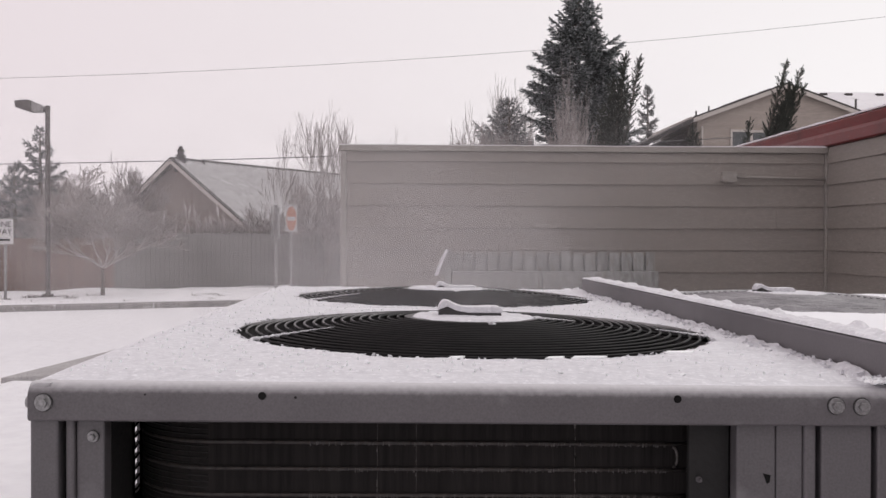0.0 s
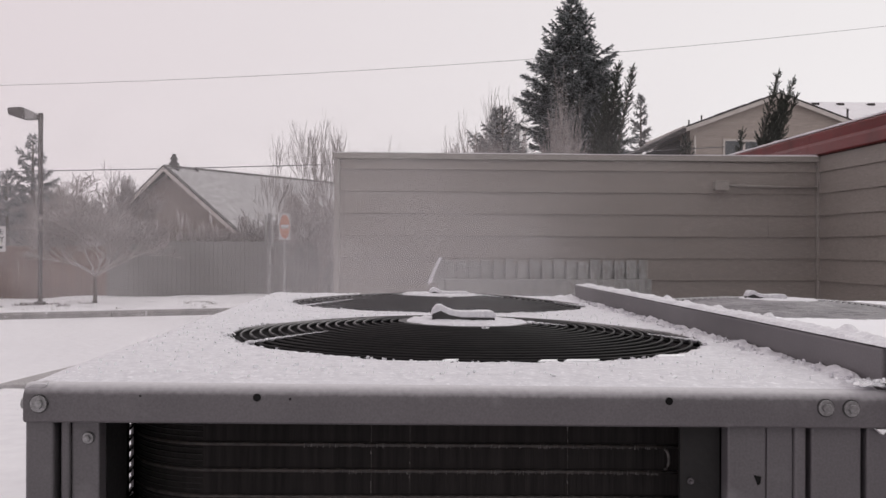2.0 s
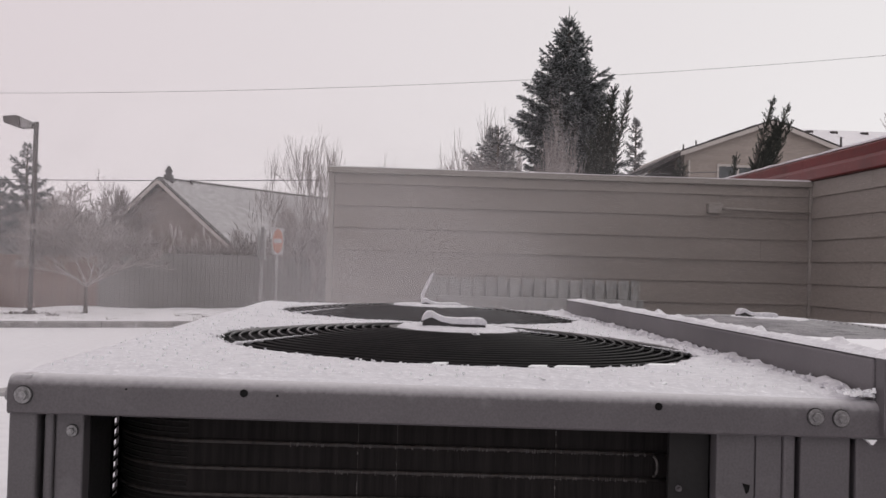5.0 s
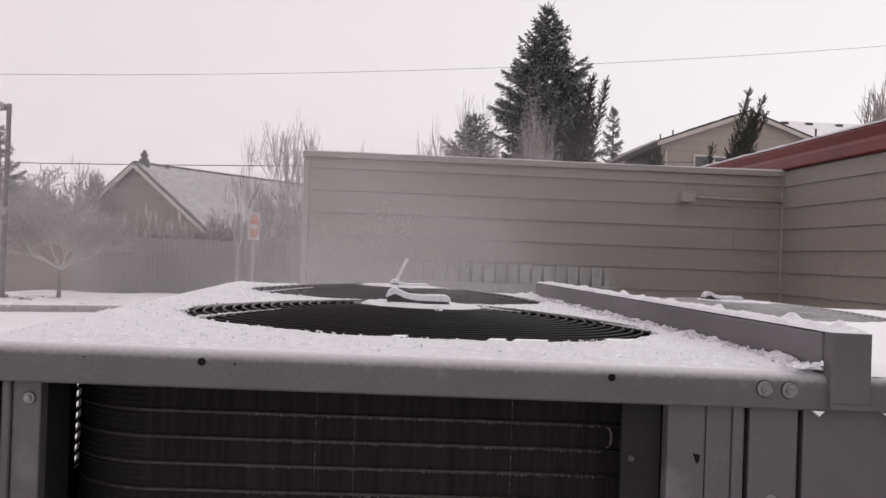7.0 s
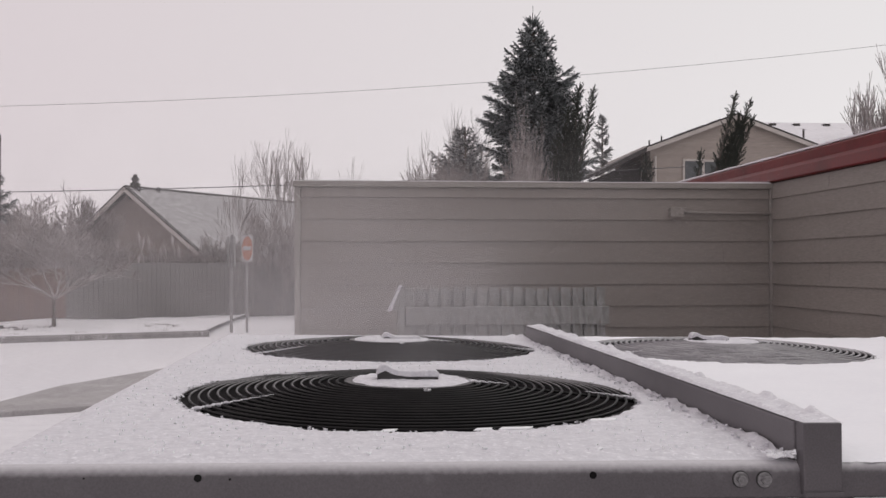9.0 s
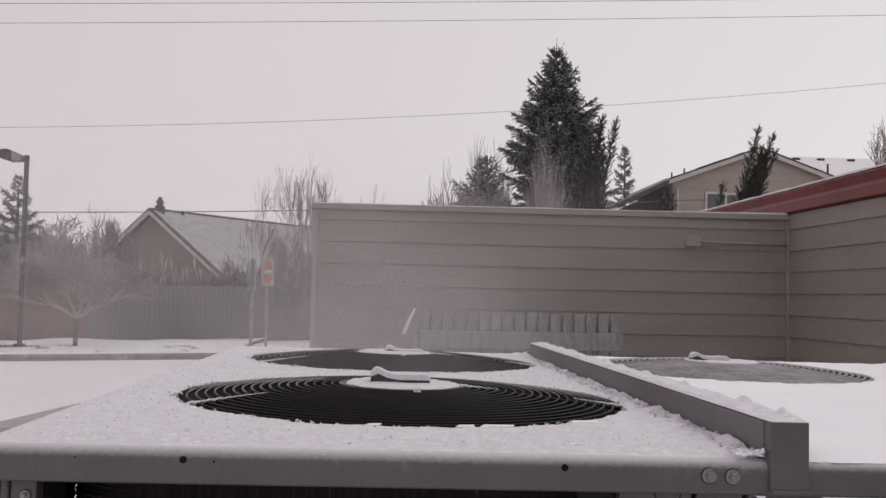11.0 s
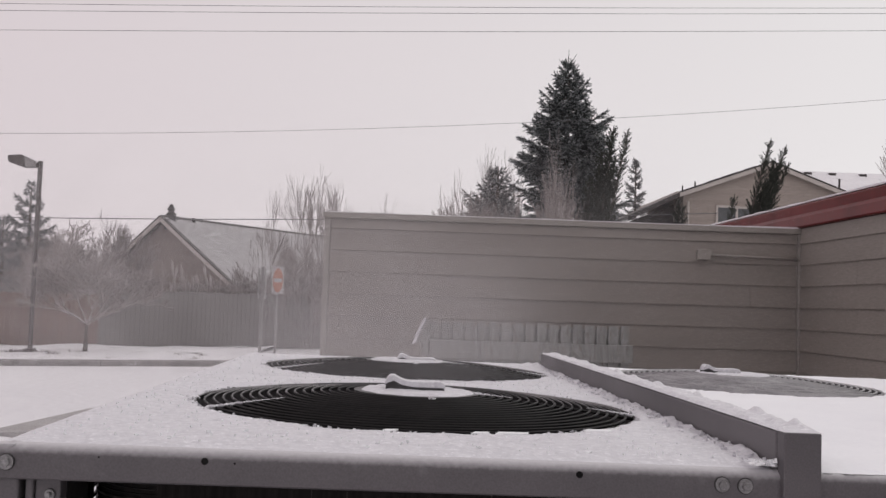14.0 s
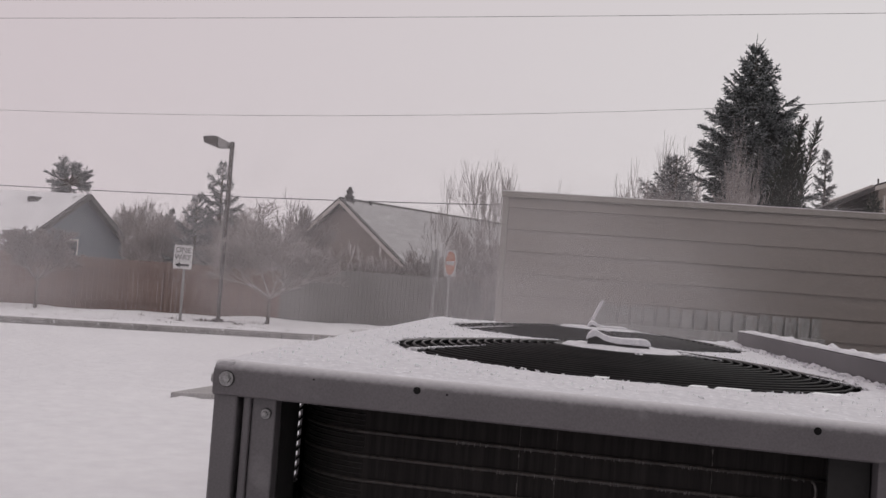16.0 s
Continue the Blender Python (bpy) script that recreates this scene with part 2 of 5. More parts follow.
s_noise.inputs["Scale"].default_value, s_noise.inputs["Detail"].default_value, s_noise.inputs["Distortion"].default_value = 1.1, 4, 0.6
s_wisp = sn_.new("ShaderNodeMapRange")
s_wisp.inputs[1].default_value, s_wisp.inputs[2].default_value = 0.28, 0.72
s_xyz = sn_.new("ShaderNodeSeparateXYZ")
s_top = sn_.new("ShaderNodeMapRange")
s_top.interpolation_type = "SMOOTHSTEP"
s_top.inputs[1].default_value, s_top.inputs[2].default_value = 2.9, 1.4
s_low = sn_.new("ShaderNodeMapRange")
s_low.interpolation_type = "SMOOTHSTEP"
s_low.inputs[1].default_value, s_low.inputs[2].default_value = 0.75, 1.35
s_side = sn_.new("ShaderNodeMapRange")
s_side.interpolation_type = "SMOOTHSTEP"
s_side.inputs[1].default_value, s_side.inputs[2].default_value = 2.5, -0.5
sl_.new(s_tc.outputs["Object"], s_map.inputs[0])
sl_.new(s_map.outputs[0], s_noise.inputs[0])
sl_.new(s_noise.outputs[0], s_wisp.inputs[0])
sl_.new(s_tc.outputs["Object"], s_xyz.inputs[0])
sl_.new(s_xyz.outputs[2], s_top.inputs[0])
sl_.new(s_xyz.outputs[2], s_low.inputs[0])
sl_.new(s_xyz.outputs[0], s_side.inputs[0])
s_top.name, s_low.name, s_side.name = "fade_top", "fade_low", "fade_side"
s_last = s_wisp.outputs[0]
for socket in (s_top.outputs[0], s_low.outputs[0], s_side.outputs[0]):
    s_mul = sn_.new("ShaderNodeMath")
    s_mul.operation = "MULTIPLY"
    sl_.new(s_last, s_mul.inputs[0])
    sl_.new(socket, s_mul.inputs[1])
    s_last = s_mul.outputs[0]
s_thin = sn_.new("ShaderNodeMath")
s_thin.operation = "MULTIPLY"
s_thin.name, s_map.name = "density", "stretch"
s_thin.inputs[1].default_value = 0.26
sl_.new(s_last, s_thin.inputs[0])
sl_.new(s_thin.outputs[0], s_mix.inputs[0])
sl_.new(s_dif.outputs[0], s_both.inputs[1])
sl_.new(s_tra.outputs[0], s_both.inputs[2])
sl_.new(s_clear.outputs[0], s_mix.inputs[1])
sl_.new(s_both.outputs[0], s_mix.inputs[2])
sl_.new(s_mix.outputs[0], s_out.inputs[0])


# the same steam where it leaves the rear fan, low and thicker
FAN_STEAM = STEAM.copy()
FAN_STEAM.name = "steam_over_fan"
fn_, fl_ = FAN_STEAM.node_tree.nodes, FAN_STEAM.node_tree.links
fn_["stretch"].inputs["Scale"].default_value = (3.2, 2.6, 4.0)
fn_["fade_top"].inputs[1].default_value, fn_["fade_top"].inputs[2].default_value = 1.78, 1.40
fn_["fade_low"].inputs[1].default_value, fn_["fade_low"].inputs[2].default_value = 1.36, 1.40
fn_["fade_side"].inputs[1].default_value, fn_["fade_side"].inputs[2].default_value = 0.50, 0.22
f_left = fn_.new("ShaderNodeMapRange")
f_left.interpolation_type = "SMOOTHSTEP"
f_left.inputs[1].default_value, f_left.inputs[2].default_value = -0.42, -0.10
f_mul = fn_.new("ShaderNodeMath")
f_mul.operation = "MULTIPLY"
fl_.new(fn_["fade_side"].inputs[0].links[0].from_socket, f_left.inputs[0])
fl_.new(fn_["density"].inputs[0].links[0].from_socket, f_mul.inputs[0])
fl_.new(f_left.outputs[0], f_mul.inputs[1])
fl_.new(f_mul.outputs[0], fn_["density"].inputs[0])
fn_["density"].inputs[1].default_value = 0.19


# ---- mesh helpers ----
class Shape:
    """Vertices and faces gathered into one mesh."""

    def __init__(self):
        self.v, self.f = [], []

    def add(self, verts, faces):
        k = len(self.v)
        self.v += [tuple(p) for p in verts]
        self.f += [tuple(i + k for i in q) for q in faces]
        return self

    def box(self, x0, y0, z0, x1, y1, z1):
        return self.add([(x0, y0, z0), (x1, y0, z0), (x1, y1, z0), (x0, y1, z0), (x0, y0, z1), (x1, y0, z1), (x1, y1, z1), (x0, y1, z1)],
                        [(3, 2, 1, 0), (4, 5, 6, 7), (0, 1, 5, 4), (1, 2, 6, 5), (2, 3, 7, 6), (3, 0, 4, 7)])

    def prism(self, ring, along):
        """A closed ring of points pushed along a vector."""
        n = len(ring)
        a = [Vector(p) for p in ring]
        b = [p + Vector(along) for p in a]
        return self.add(a + b, [tuple(range(n))[::-1], tuple(range(n, 2 * n))] + [(i, (i + 1) % n, n + (i + 1) % n, n + i) for i in range(n)])

    def tube(self, points, radii, n=6, closed=False):
        pts = [Vector(p) for p in points]
        m = len(pts)
        rings = []
        for i, p in enumerate(pts):
            d = (pts[(i + 1) % m] - pts[i - 1]) if closed else (pts[min(i + 1, m - 1)] - pts[max(i - 1, 0)])
            d.normalize()
            up = Vector((0, 0, 1)) if abs(d.z) < 0.9 else Vector((1, 0, 0))
            s = d.cross(up).normalized()
            u = s.cross(d)
            r = radii[i] if isinstance(radii, (list, tuple)) else radii
            rings.append([p + (s * math.cos(2 * math.pi * j / n) + u * math.sin(2 * math.pi * j / n)) * r for j in range(n)])
        vs = [q for r in rings for q in r]
        fs = []
        for i in range(m if closed else m - 1):
            a, b = i * n, ((i + 1) % m) * n
            fs += [(a + j, a + (j + 1) % n, b + (j + 1) % n, b + j) for j in range(n)]
        if not closed:
            fs += [tuple(range(n))[::-1], tuple(range((m - 1) * n, m * n))]
        return self.add(vs, fs)

    def disc(self, c, r, h, n=24, axis="z"):
        c = Vector(c)
        e = {"z": (Vector((1, 0, 0)), Vector((0, 1, 0)), Vector((0, 0, 1))), "y": (Vector((1, 0, 0)), Vector((0, 0, 1)), Vector((0, -1, 0)))}[axis]
        ring = [c + e[0] * r * math.cos(2 * math.pi * j / n) + e[1] * r * math.sin(2 * math.pi * j / n) for j in range(n)]
        return self.prism(ring, e[2] * h)


TILT = [0.0]  # how far the unit leans, as rise per metre of x


def mesh_of(name, s, mat, bevel=0.0, smooth=False):
    me = bpy.data.meshes.new(name)
    me.from_pydata([(x, y, z + TILT[0] * x) for x, y, z in s.v] if TILT[0] else s.v, [], s.f)
    if bevel:
        bm = bmesh.new()
        bm.from_mesh(me)
        bmesh.ops.recalc_face_normals(bm, faces=bm.faces)
        edges = [e for e in bm.edges if len(e.link_faces) == 2 and e.calc_face_angle() > 0.6]
        bmesh.ops.bevel(bm, geom=edges, offset=bevel, segments=2, affect="EDGES", profile=0.5)
        bm.to_mesh(me)
        bm.free()
    me.materials.append(mat)
    if smooth:
        me.polygons.foreach_set("use_smooth", [True] * len(me.polygons))
    me.update()
    return me


def thing(name, loc, label, category, group="", kind=""):
    e = new(name)
    e.empty_display_size = 0.1
    e.location = loc
    return tagged(e, label, category, group, kind)


def solid(name, s, mat, label, category, group="", kind="", bevel=0.0, smooth=False):
    """A thing that is one mesh."""
    return tagged(new(name, mesh_of(name, s, mat, bevel, smooth)), label, category, group, kind)


def part(name, s, mat, parent, label="", bevel=0.0, smooth=False):
    """One mesh under a thing or under a part; its points are given in the world."""
    return piece(name, mesh_of(name, s, mat, bevel, smooth), parent, Matrix.Identity(4), label)


def piece(name, me, parent, m, label=""):
    ob = new(name, me)
    ob.parent = parent
    if parent.type == "EMPTY":
        ob.matrix_parent_inverse = Matrix.Translation(parent.location).inverted()
    ob.matrix_basis = m
    return tagged(ob, label)


def rnd(a, b):
    return random.uniform(a, b)


# ---- ground, kerb, verge ----
def grid_sheet(x0, x1, y0, y1, nx, ny, height):
    s = Shape()
    xs, ys = np.linspace(x0, x1, nx), np.linspace(y0, y1, ny)
    s.v = [(x, y, height(x, y)) for y in ys for x in xs]
    s.f = [(j * nx + i, j * nx + i + 1, (j + 1) * nx + i + 1, (j + 1) * nx + i) for j in range(ny - 1) for i in range(nx - 1)]
    return s


def kerb_y(x):
    """The kerb's front line; it bends away at its end."""
    return 23.66 + 0.364 * x


solid("ground", grid_sheet(-900, 900, -900, 900, 181, 181, lambda x, y: 0.0 if abs(x) < 200 and abs(y) < 200 else -0.4), SNOW,
      "snow-covered parking lot and street running to the horizon", "ground", kind="structure", smooth=True)

KERB_END = -3.4
verge = Shape()
cols = np.arange(-60, KERB_END + 0.01, 0.4)
rows_n = 34
for x in cols:
    for j in range(rows_n):
        d = 0.16 + (j / (rows_n - 1)) ** 2 * 60
        lump = noise.noise((x * 0.9, d * 1.3, 0)) * 0.08 + noise.noise((x * 3.1, d * 4, 3)) * 0.045
        edge = min(1.0, (KERB_END - x) / 0.8)
        verge.v.append((x, kerb_y(x) + d, 0.13 + (min(d / 1.5, 1) * (lump + 0.03) - min(d, 8) * 0.012) * edge - (0.16 if x > KERB_END - 0.2 else 0)))
verge.f = [(i * rows_n + j, (i + 1) * rows_n + j, (i + 1) * rows_n + j + 1, i * rows_n + j + 1) for i in range(len(cols) - 1) for j in range(rows_n - 1)]
solid("verge", verge, SNOW, "lumpy snow-covered verge behind the kerb", "verge", kind="structure", smooth=True)

kerb = thing("kerb", (-10, kerb_y(-10), 0), "wet grey concrete kerb along the snowy verge", "kerb", kind="structure")
length = 3.0
direction = Vector((1, 0.364, 0)).normalized()
for i in range(19):
    a = Vector((KERB_END - 0.05, kerb_y(KERB_END - 0.05), 0)) - direction * (length * (i + 1))
    s = Shape()
    side = Vector((-direction.y, direction.x, 0))
    ring = [a + Vector((0, 0, -0.05)), a + Vector((0, 0, 0.10)), a + side * 0.03 + Vector((0, 0, 0.135)), a + side * 0.17 + Vector((0, 0, 0.138)), a + side * 0.17 + Vector((0, 0, -0.05))]
    s.prism(ring, direction * (length - 0.012))
    part("kerb_stone", s, CONCRETE, kerb)


walk_slab = Shape().prism([(-4.33, 10.45, -0.05), (-0.3, 12.15, -0.05), (0.6, 21.0, -0.05), (-1.2, 19.0, -0.05), (-2.9, 15.2, -0.05), (-3.93, 12.9, -0.05)], (0, 0, 0.112))
solid("walkway", walk_slab, WALKWAY, "bare damp concrete walkway island with kerbed edges", "walkway", kind="structure", bevel=0.012)


# low ridges that wheels have pushed up in the lot's snow
for k, (a, b, h) in enumerate((((-5.3, 4.5), (-4.15, 10.6), 0.028), ((-6.9, 4.5), (-6.2, 14.0), 0.016), ((-7.4, 6.0), (-6.8, 15.0), 0.012))):
    ridge_s = Shape()
    n = 60
    for i in range(n):
        u = i / (n - 1)
        x, y = a[0] + (b[0] - a[0]) * u, a[1] + (b[1] - a[1]) * u
        wob = 0.05 * noise.noise((y * 0.9, k, 0))
        for q in range(7):
            v = q / 6 - 0.5
            ridge_s.v.append((x + wob + v * 0.30, y, -0.004 + h * (1 - (2 * v) ** 2) * (0.8 + 0.5 * noise.noise((y * 2.5, v * 3, k)))))
    ridge_s.f = [(i * 7 + q, i * 7 + q + 1, (i + 1) * 7 + q + 1, (i + 1) * 7 + q) for i in range(n - 1) for q in range(6)]
    solid("snow_ridge", ridge_s, SNOW, "low ridge of pushed-up snow on the lot", "snow", kind="stuff", smooth=True)


# ---- lapped siding walls ----
LAP, LINE = 0.178, 2.175
WALL_Y, CORNER_X, WALL_L, WALL_TOP = 7.75, 3.45, -0.53, 2.31


def lap_profile(z, h):
    """Outward distance and height of one board's section."""
    return [(0.0, z), (0.017, z), (0.018, z + 0.004), (0.004, z + h + 0.014), (0.0, z + h + 0.014)]


back = thing("wall_back", (1.5, WALL_Y, 0), "taupe lap-sided screen wall with a snow-dusted metal cap", "wall", kind="structure")
s = Shape().box(WALL_L + 0.045, WALL_Y, 0, CORNER_X + 0.15, WALL_Y + 0.14, WALL_TOP - 0.02)
part("core", s, TRIM, back)
part("corner_trim", Shape().box(WALL_L, WALL_Y - 0.022, 0, WALL_L + 0.045, WALL_Y + 0.16, WALL_TOP - 0.05), TRIM, back, bevel=0.003)
cap = Shape().box(WALL_L - 0.012, WALL_Y - 0.034, WALL_TOP - 0.05, CORNER_X + 0.02, WALL_Y + 0.17, WALL_TOP - 0.004)
part("cap", cap, TRIM, back, "bent metal wall cap", bevel=0.004)
part("inner_corner_trim", Shape().box(CORNER_X - 0.03, WALL_Y - 0.03, 0, CORNER_X - 0.002, WALL_Y - 0.002, WALL_TOP - 0.052), TRIM, back, bevel=0.002)
for k in range(13):
    z = LINE - LAP * k
    h = LAP if k else WALL_TOP - 0.052 - LINE - 0.016
    x0, x1 = WALL_L + 0.047, CORNER_X - 0.032
    cut = [x0, x1] if k not in (3, 6, 8) else [x0, {3: 3.02, 6: 1.4, 8: 2.3}[k], x1]
    for a, b in zip(cut, cut[1:]):
        s = Shape().prism([(a + 0.001, WALL_Y - 0.002 - o, zz) for o, zz in lap_profile(z, h)], (b - a - 0.002, 0, 0))
        part("board", s, SIDING, back)

right = thing("wall_right", (CORNER_X, 2, 0), "taupe lap-sided building wall under a red roof edge", "wall", kind="structure")
part("core", Shape().box(CORNER_X + 0.002, -6, 0, CORNER_X + 0.148, WALL_Y - 0.004, WALL_TOP), TRIM, right)
for k in range(13):
    z = LINE - LAP * k
    h = LAP if k else WALL_TOP - LINE - 0.016
    cut = [-6, -2.4, 1.25, 4.9, WALL_Y - 0.034] if k % 2 else [-6, -4.2, -0.55, 3.1, 6.75, WALL_Y - 0.034]
    for a, b in zip(cut, cut[1:]):
        s = Shape().prism([(CORNER_X - o, a + 0.001, zz) for o, zz in lap_profile(z, h)], (0, b - a - 0.002, 0))
        part("board", s, SIDING, right)

roof = thing("roof_edge", (CORNER_X, 3, WALL_TOP), "red metal roof fascia with snow along its top", "roof", kind="structure")
prof = [(CORNER_X + 0.14, 2.314), (CORNER_X - 0.03, 2.314), (CORNER_X - 0.04, 2.325), (CORNER_X - 0.032, 2.40), (CORNER_X - 0.012, 2.43), (CORNER_X - 0.02, 2.50), (CORNER_X + 0.0, 2.515), (CORNER_X + 0.14, 2.52)]
for a, b in ((-6, 0.5), (0.5, 7.9), (7.9, 11.5)):
    part("fascia", Shape().prism([(x, a + 0.002, z) for x, z in prof], (0, b - a - 0.004, 0)), RED, roof)
part("roof_deck", Shape().box(CORNER_X + 0.15, -6, 2.40, CORNER_X + 6, 11.5, 2.5), DARK_TRIM_AND_SHADE, roof)
part("end_wall", Shape().box(CORNER_X + 0.152, WALL_Y + 0.2, 0, CORNER_X + 6, WALL_Y + 0.34, 2.39), TRIM, roof)
roof_snow = Shape()
for y in np.arange(-6, 11.5, 0.05):
    w = 0.008 + 0.006 * noise.noise((y * 4, 0, 0))
    roof_snow.box(CORNER_X - 0.004, y, 2.521, CORNER_X + 0.4, y + 0.05, 2.527 + max(w, 0.001))
solid("roof_snow", roof_snow, SNOW, "thin snow lying on the roof edge", "snow", kind="stuff")
# snow on the wall's cap
cap_snow = Shape()
for x in np.arange(WALL_L, CORNER_X - 0.03, 0.03):
    h = max(0.001, 0.004 + 0.004 * noise.noise((x * 2, 0, 7)) + 0.006 * max(0, (x - 2.3)))
    cap_snow.box(x, WALL_Y - 0.028, WALL_TOP - 0.003, x + 0.03, WALL_Y + 0.165, WALL_TOP - 0.002 + min(h, 0.016))
solid("cap_snow", cap_snow, SNOW, "thin snow on top of the wall cap", "snow", kind="stuff")

# junction box and conduit on the back wall
jb = thing("junction_box", (2.61, WALL_Y, 2.06), "taupe-painted outdoor junction box with a conduit", "electrical box")
part("box", Shape().box(2.555, WALL_Y - 0.075, 2.025, 2.66, WALL_Y - 0.0165, 2.098), TRIM, jb, bevel=0.004)
part("cover", Shape().box(2.55, WALL_Y - 0.085, 2.020, 2.665, WALL_Y - 0.0755, 2.103), TRIM, jb, bevel=0.003)
part("conduit", Shape().tube([(2.665, WALL_Y - 0.045, 2.063), (3.0, WALL_Y - 0.04, 2.055), (CORNER_X - 0.034, WALL_Y - 0.035, 2.047)], 0.011, 8), TRIM, jb, smooth=True)

# weathered wooden pallet on edge in front of the wall
pal = thing("wooden_pallet", (1.05, 7.0, 0), "weathered pale wooden pallet standing on edge before the wall", "pallet")
PX0, PX1, PY = 0.30, 1.84, 7.0
for z0, z1 in ((1.185, 1.318), (0.78, 0.90), (0.30, 0.42), (0.0, 0.12)):
    part("rail", Shape().box(PX0 + 0.02, PY - 0.03, z0, PX1, PY + 0.01, z1), OLDWOOD, pal, bevel=0.004)
n = 17
for i in range(n):
    x = PX0 + 0.05 + i * (PX1 - PX0 - 0.10) / (n - 1)
    w = 0.034 + rnd(-0.004, 0.004)
    t = rnd(-0.004, 0.004)
    part("slat", Shape().box(x - w, PY + 0.012 + t, 0.0, x + w, PY + 0.030 + t, 1.455 + rnd(-0.008, 0.008)), OLDWOOD, pal, bevel=0.002)
part("backing", Shape().box(PX0 + 0.03, PY + 0.055, 0.0, PX1 - 0.02, PY + 0.07, 1.43), OLDWOOD, pal)
part("end_board", Shape().prism([(PX0 - 0.10, PY - 0.04, 1.29), (PX0 - 0.08, PY - 0.04, 1.33), (PX0 - 0.01, PY - 0.04, 1.47), (PX0 + 0.015, PY - 0.04, 1.47), (PX0 + 0.015, PY - 0.04, 1.32), (PX0 + 0.015, PY - 0.04, 0), (PX0 - 0.03, PY - 0.04, 0), (PX0 - 0.03, PY - 0.04, 1.29)], (0, 0.09, 0)), OLDWOOD, pal)
ps = Shape().prism([(PX0 - 0.105, PY - 0.045, 1.285), (PX0 - 0.088, PY - 0.045, 1.335), (PX0 - 0.022, PY - 0.045, 1.478), (PX0 - 0.004, PY - 0.045, 1.474), (PX0 - 0.060, PY - 0.045, 1.345), (PX0 - 0.075, PY - 0.045, 1.29)], (0, 0.10, 0))
solid("pallet_snow", ps, ICE, "crust of snow on the pallet's slanted end board", "snow", kind="stuff")


# ---- condensing unit ----
TILT[0] = -0.0135
FRONT, LEFT, TOP, BACK, RIGHT_END = 1.115, -0.437, 1.390, 3.10, 1.75
R = 0.385
FANS = [(0.07, 1.680), (0.07, 2.600), (0.985, 2.600)]
unit = thing("condensing_unit", (0.5, 2.1, 0), "grey sheet-metal condensing unit crusted with snow and ice", "air conditioner")


def plate_with_holes(x0, x1, y0, y1, z, holes):
    bm = bmesh.new()
    edges = []

    def loop(pts):
        vs = [bm.verts.new((x, y, z)) for x, y in pts]
        for i in range(len(vs)):
            edges.append(bm.edges.new((vs[i - 1], vs[i])))
    loop([(x0, y0), (x1, y0), (x1, y1), (x0, y1)])
    for cx, cy in holes:
        loop([(cx + R * math.cos(a), cy + R * math.sin(a)) for a in np.linspace(0, 2 * math.pi, 72, endpoint=False)])
    bmesh.ops.triangle_fill(bm, edges=edges, use_beauty=True)
    s = Shape()
    s.v = [tuple(v.co) for v in bm.verts]
    bm.verts.index_update()
    s.f = [tuple(v.index for v in f.verts) for f in bm.faces]
    bm.free()
    return s


def flange_profile(front):
    """Section of the folded edge: distance inwards and height."""
    pts = [(0.002, 1.350), (0.0, 1.352), (0.0, 1.376)]
    pts += [(0.014 - 0.014 * math.cos(a), 1.376 + 0.014 * math.sin(a)) for a in np.linspace(0.2, math.pi / 2, 7)]
    pts += [(0.024, 1.390), (0.024, 1.3885), (0.003, 1.374), (0.003, 1.350)]
    return pts


for x0, x1, holes in ((LEFT, 0.520, FANS[:2]), (0.524, RIGHT_END, FANS[2:])):
    part("top_panel", plate_with_holes(x0 + 0.022, x1, FRONT + 0.0242, BACK, TOP - 0.0005, holes), GREY, unit)
    part("front_flange", Shape().prism([(x0, FRONT + o, z) for o, z in flange_profile(0)], (x1 - x0, 0, 0)), EDGE, unit, smooth=False)
part("side_flange", Shape().prism([(LEFT - 0.002 + o, FRONT + 0.004, z) for o, z in flange_profile(0)], (0, BACK - FRONT - 0.004, 0)), EDGE, unit)
part("back_flange", Shape().box(LEFT, BACK, 1.352, RIGHT_END, BACK + 0.003, TOP), GREY, unit)

# raised cover strip between the two top panels
strip = part("cover_strip", Shape().box(0.497, 1.132, 1.386, 0.548, 2.94, 1.437), STRIP, unit, "raised grey joint cover strip", bevel=0.003)
cap_end = part("end_cap", Shape().box(0.4968, 1.107, 1.3545, 0.5435, 1.126, 1.4385), GREY, unit, bevel=0.0012)
part("lip", Shape().box(0.4972, 1.1045, 1.3530, 0.5445, 1.1068, 1.3585), GREY, cap_end, bevel=0.0006)
for y in (1.30, 1.36, 1.60, 1.66, 1.95, 2.0, 2.35):
    part("screw", Shape().disc((0.512 if int(y * 100) % 2 else 0.535, y, 1.4375), 0.006, 0.004, 8), STEEL, strip)


def bolt(x, z, y, r=0.0088, mat=STEEL):
    s = Shape()
    s.disc((x, y, z), r, 0.0025, 20, "y")
    s.disc((x, y - 0.0025, z), r * 0.62, 0.005, 6, "y")
    s.disc((x, y - 0.0075, z), r * 0.40, 0.001, 10, "y")
    head_part = part("bolt", s, mat, unit, "zinc hex washer-head screw", bevel=0.0004)
    if r > 0.005:
        part("sealing_washer", Shape().disc((x, y + 0.0015, z), r * 1.14, 0.0016, 20, "y"), RUBBER, head_part, "black rubber sealing washer")


for x, z in ((-0.421, 1.3698), (0.424, 1.3725), (0.4525, 1.3718)):
    bolt(x, z, FRONT - 0.0005)
bolt(-0.3745, 1.3315, 1.1295, 0.006)
bolt(0.285, 1.283, 1.1515, 0.0036, GREY2)
bolt(0.440, 1.245, 1.1265, 0.007)
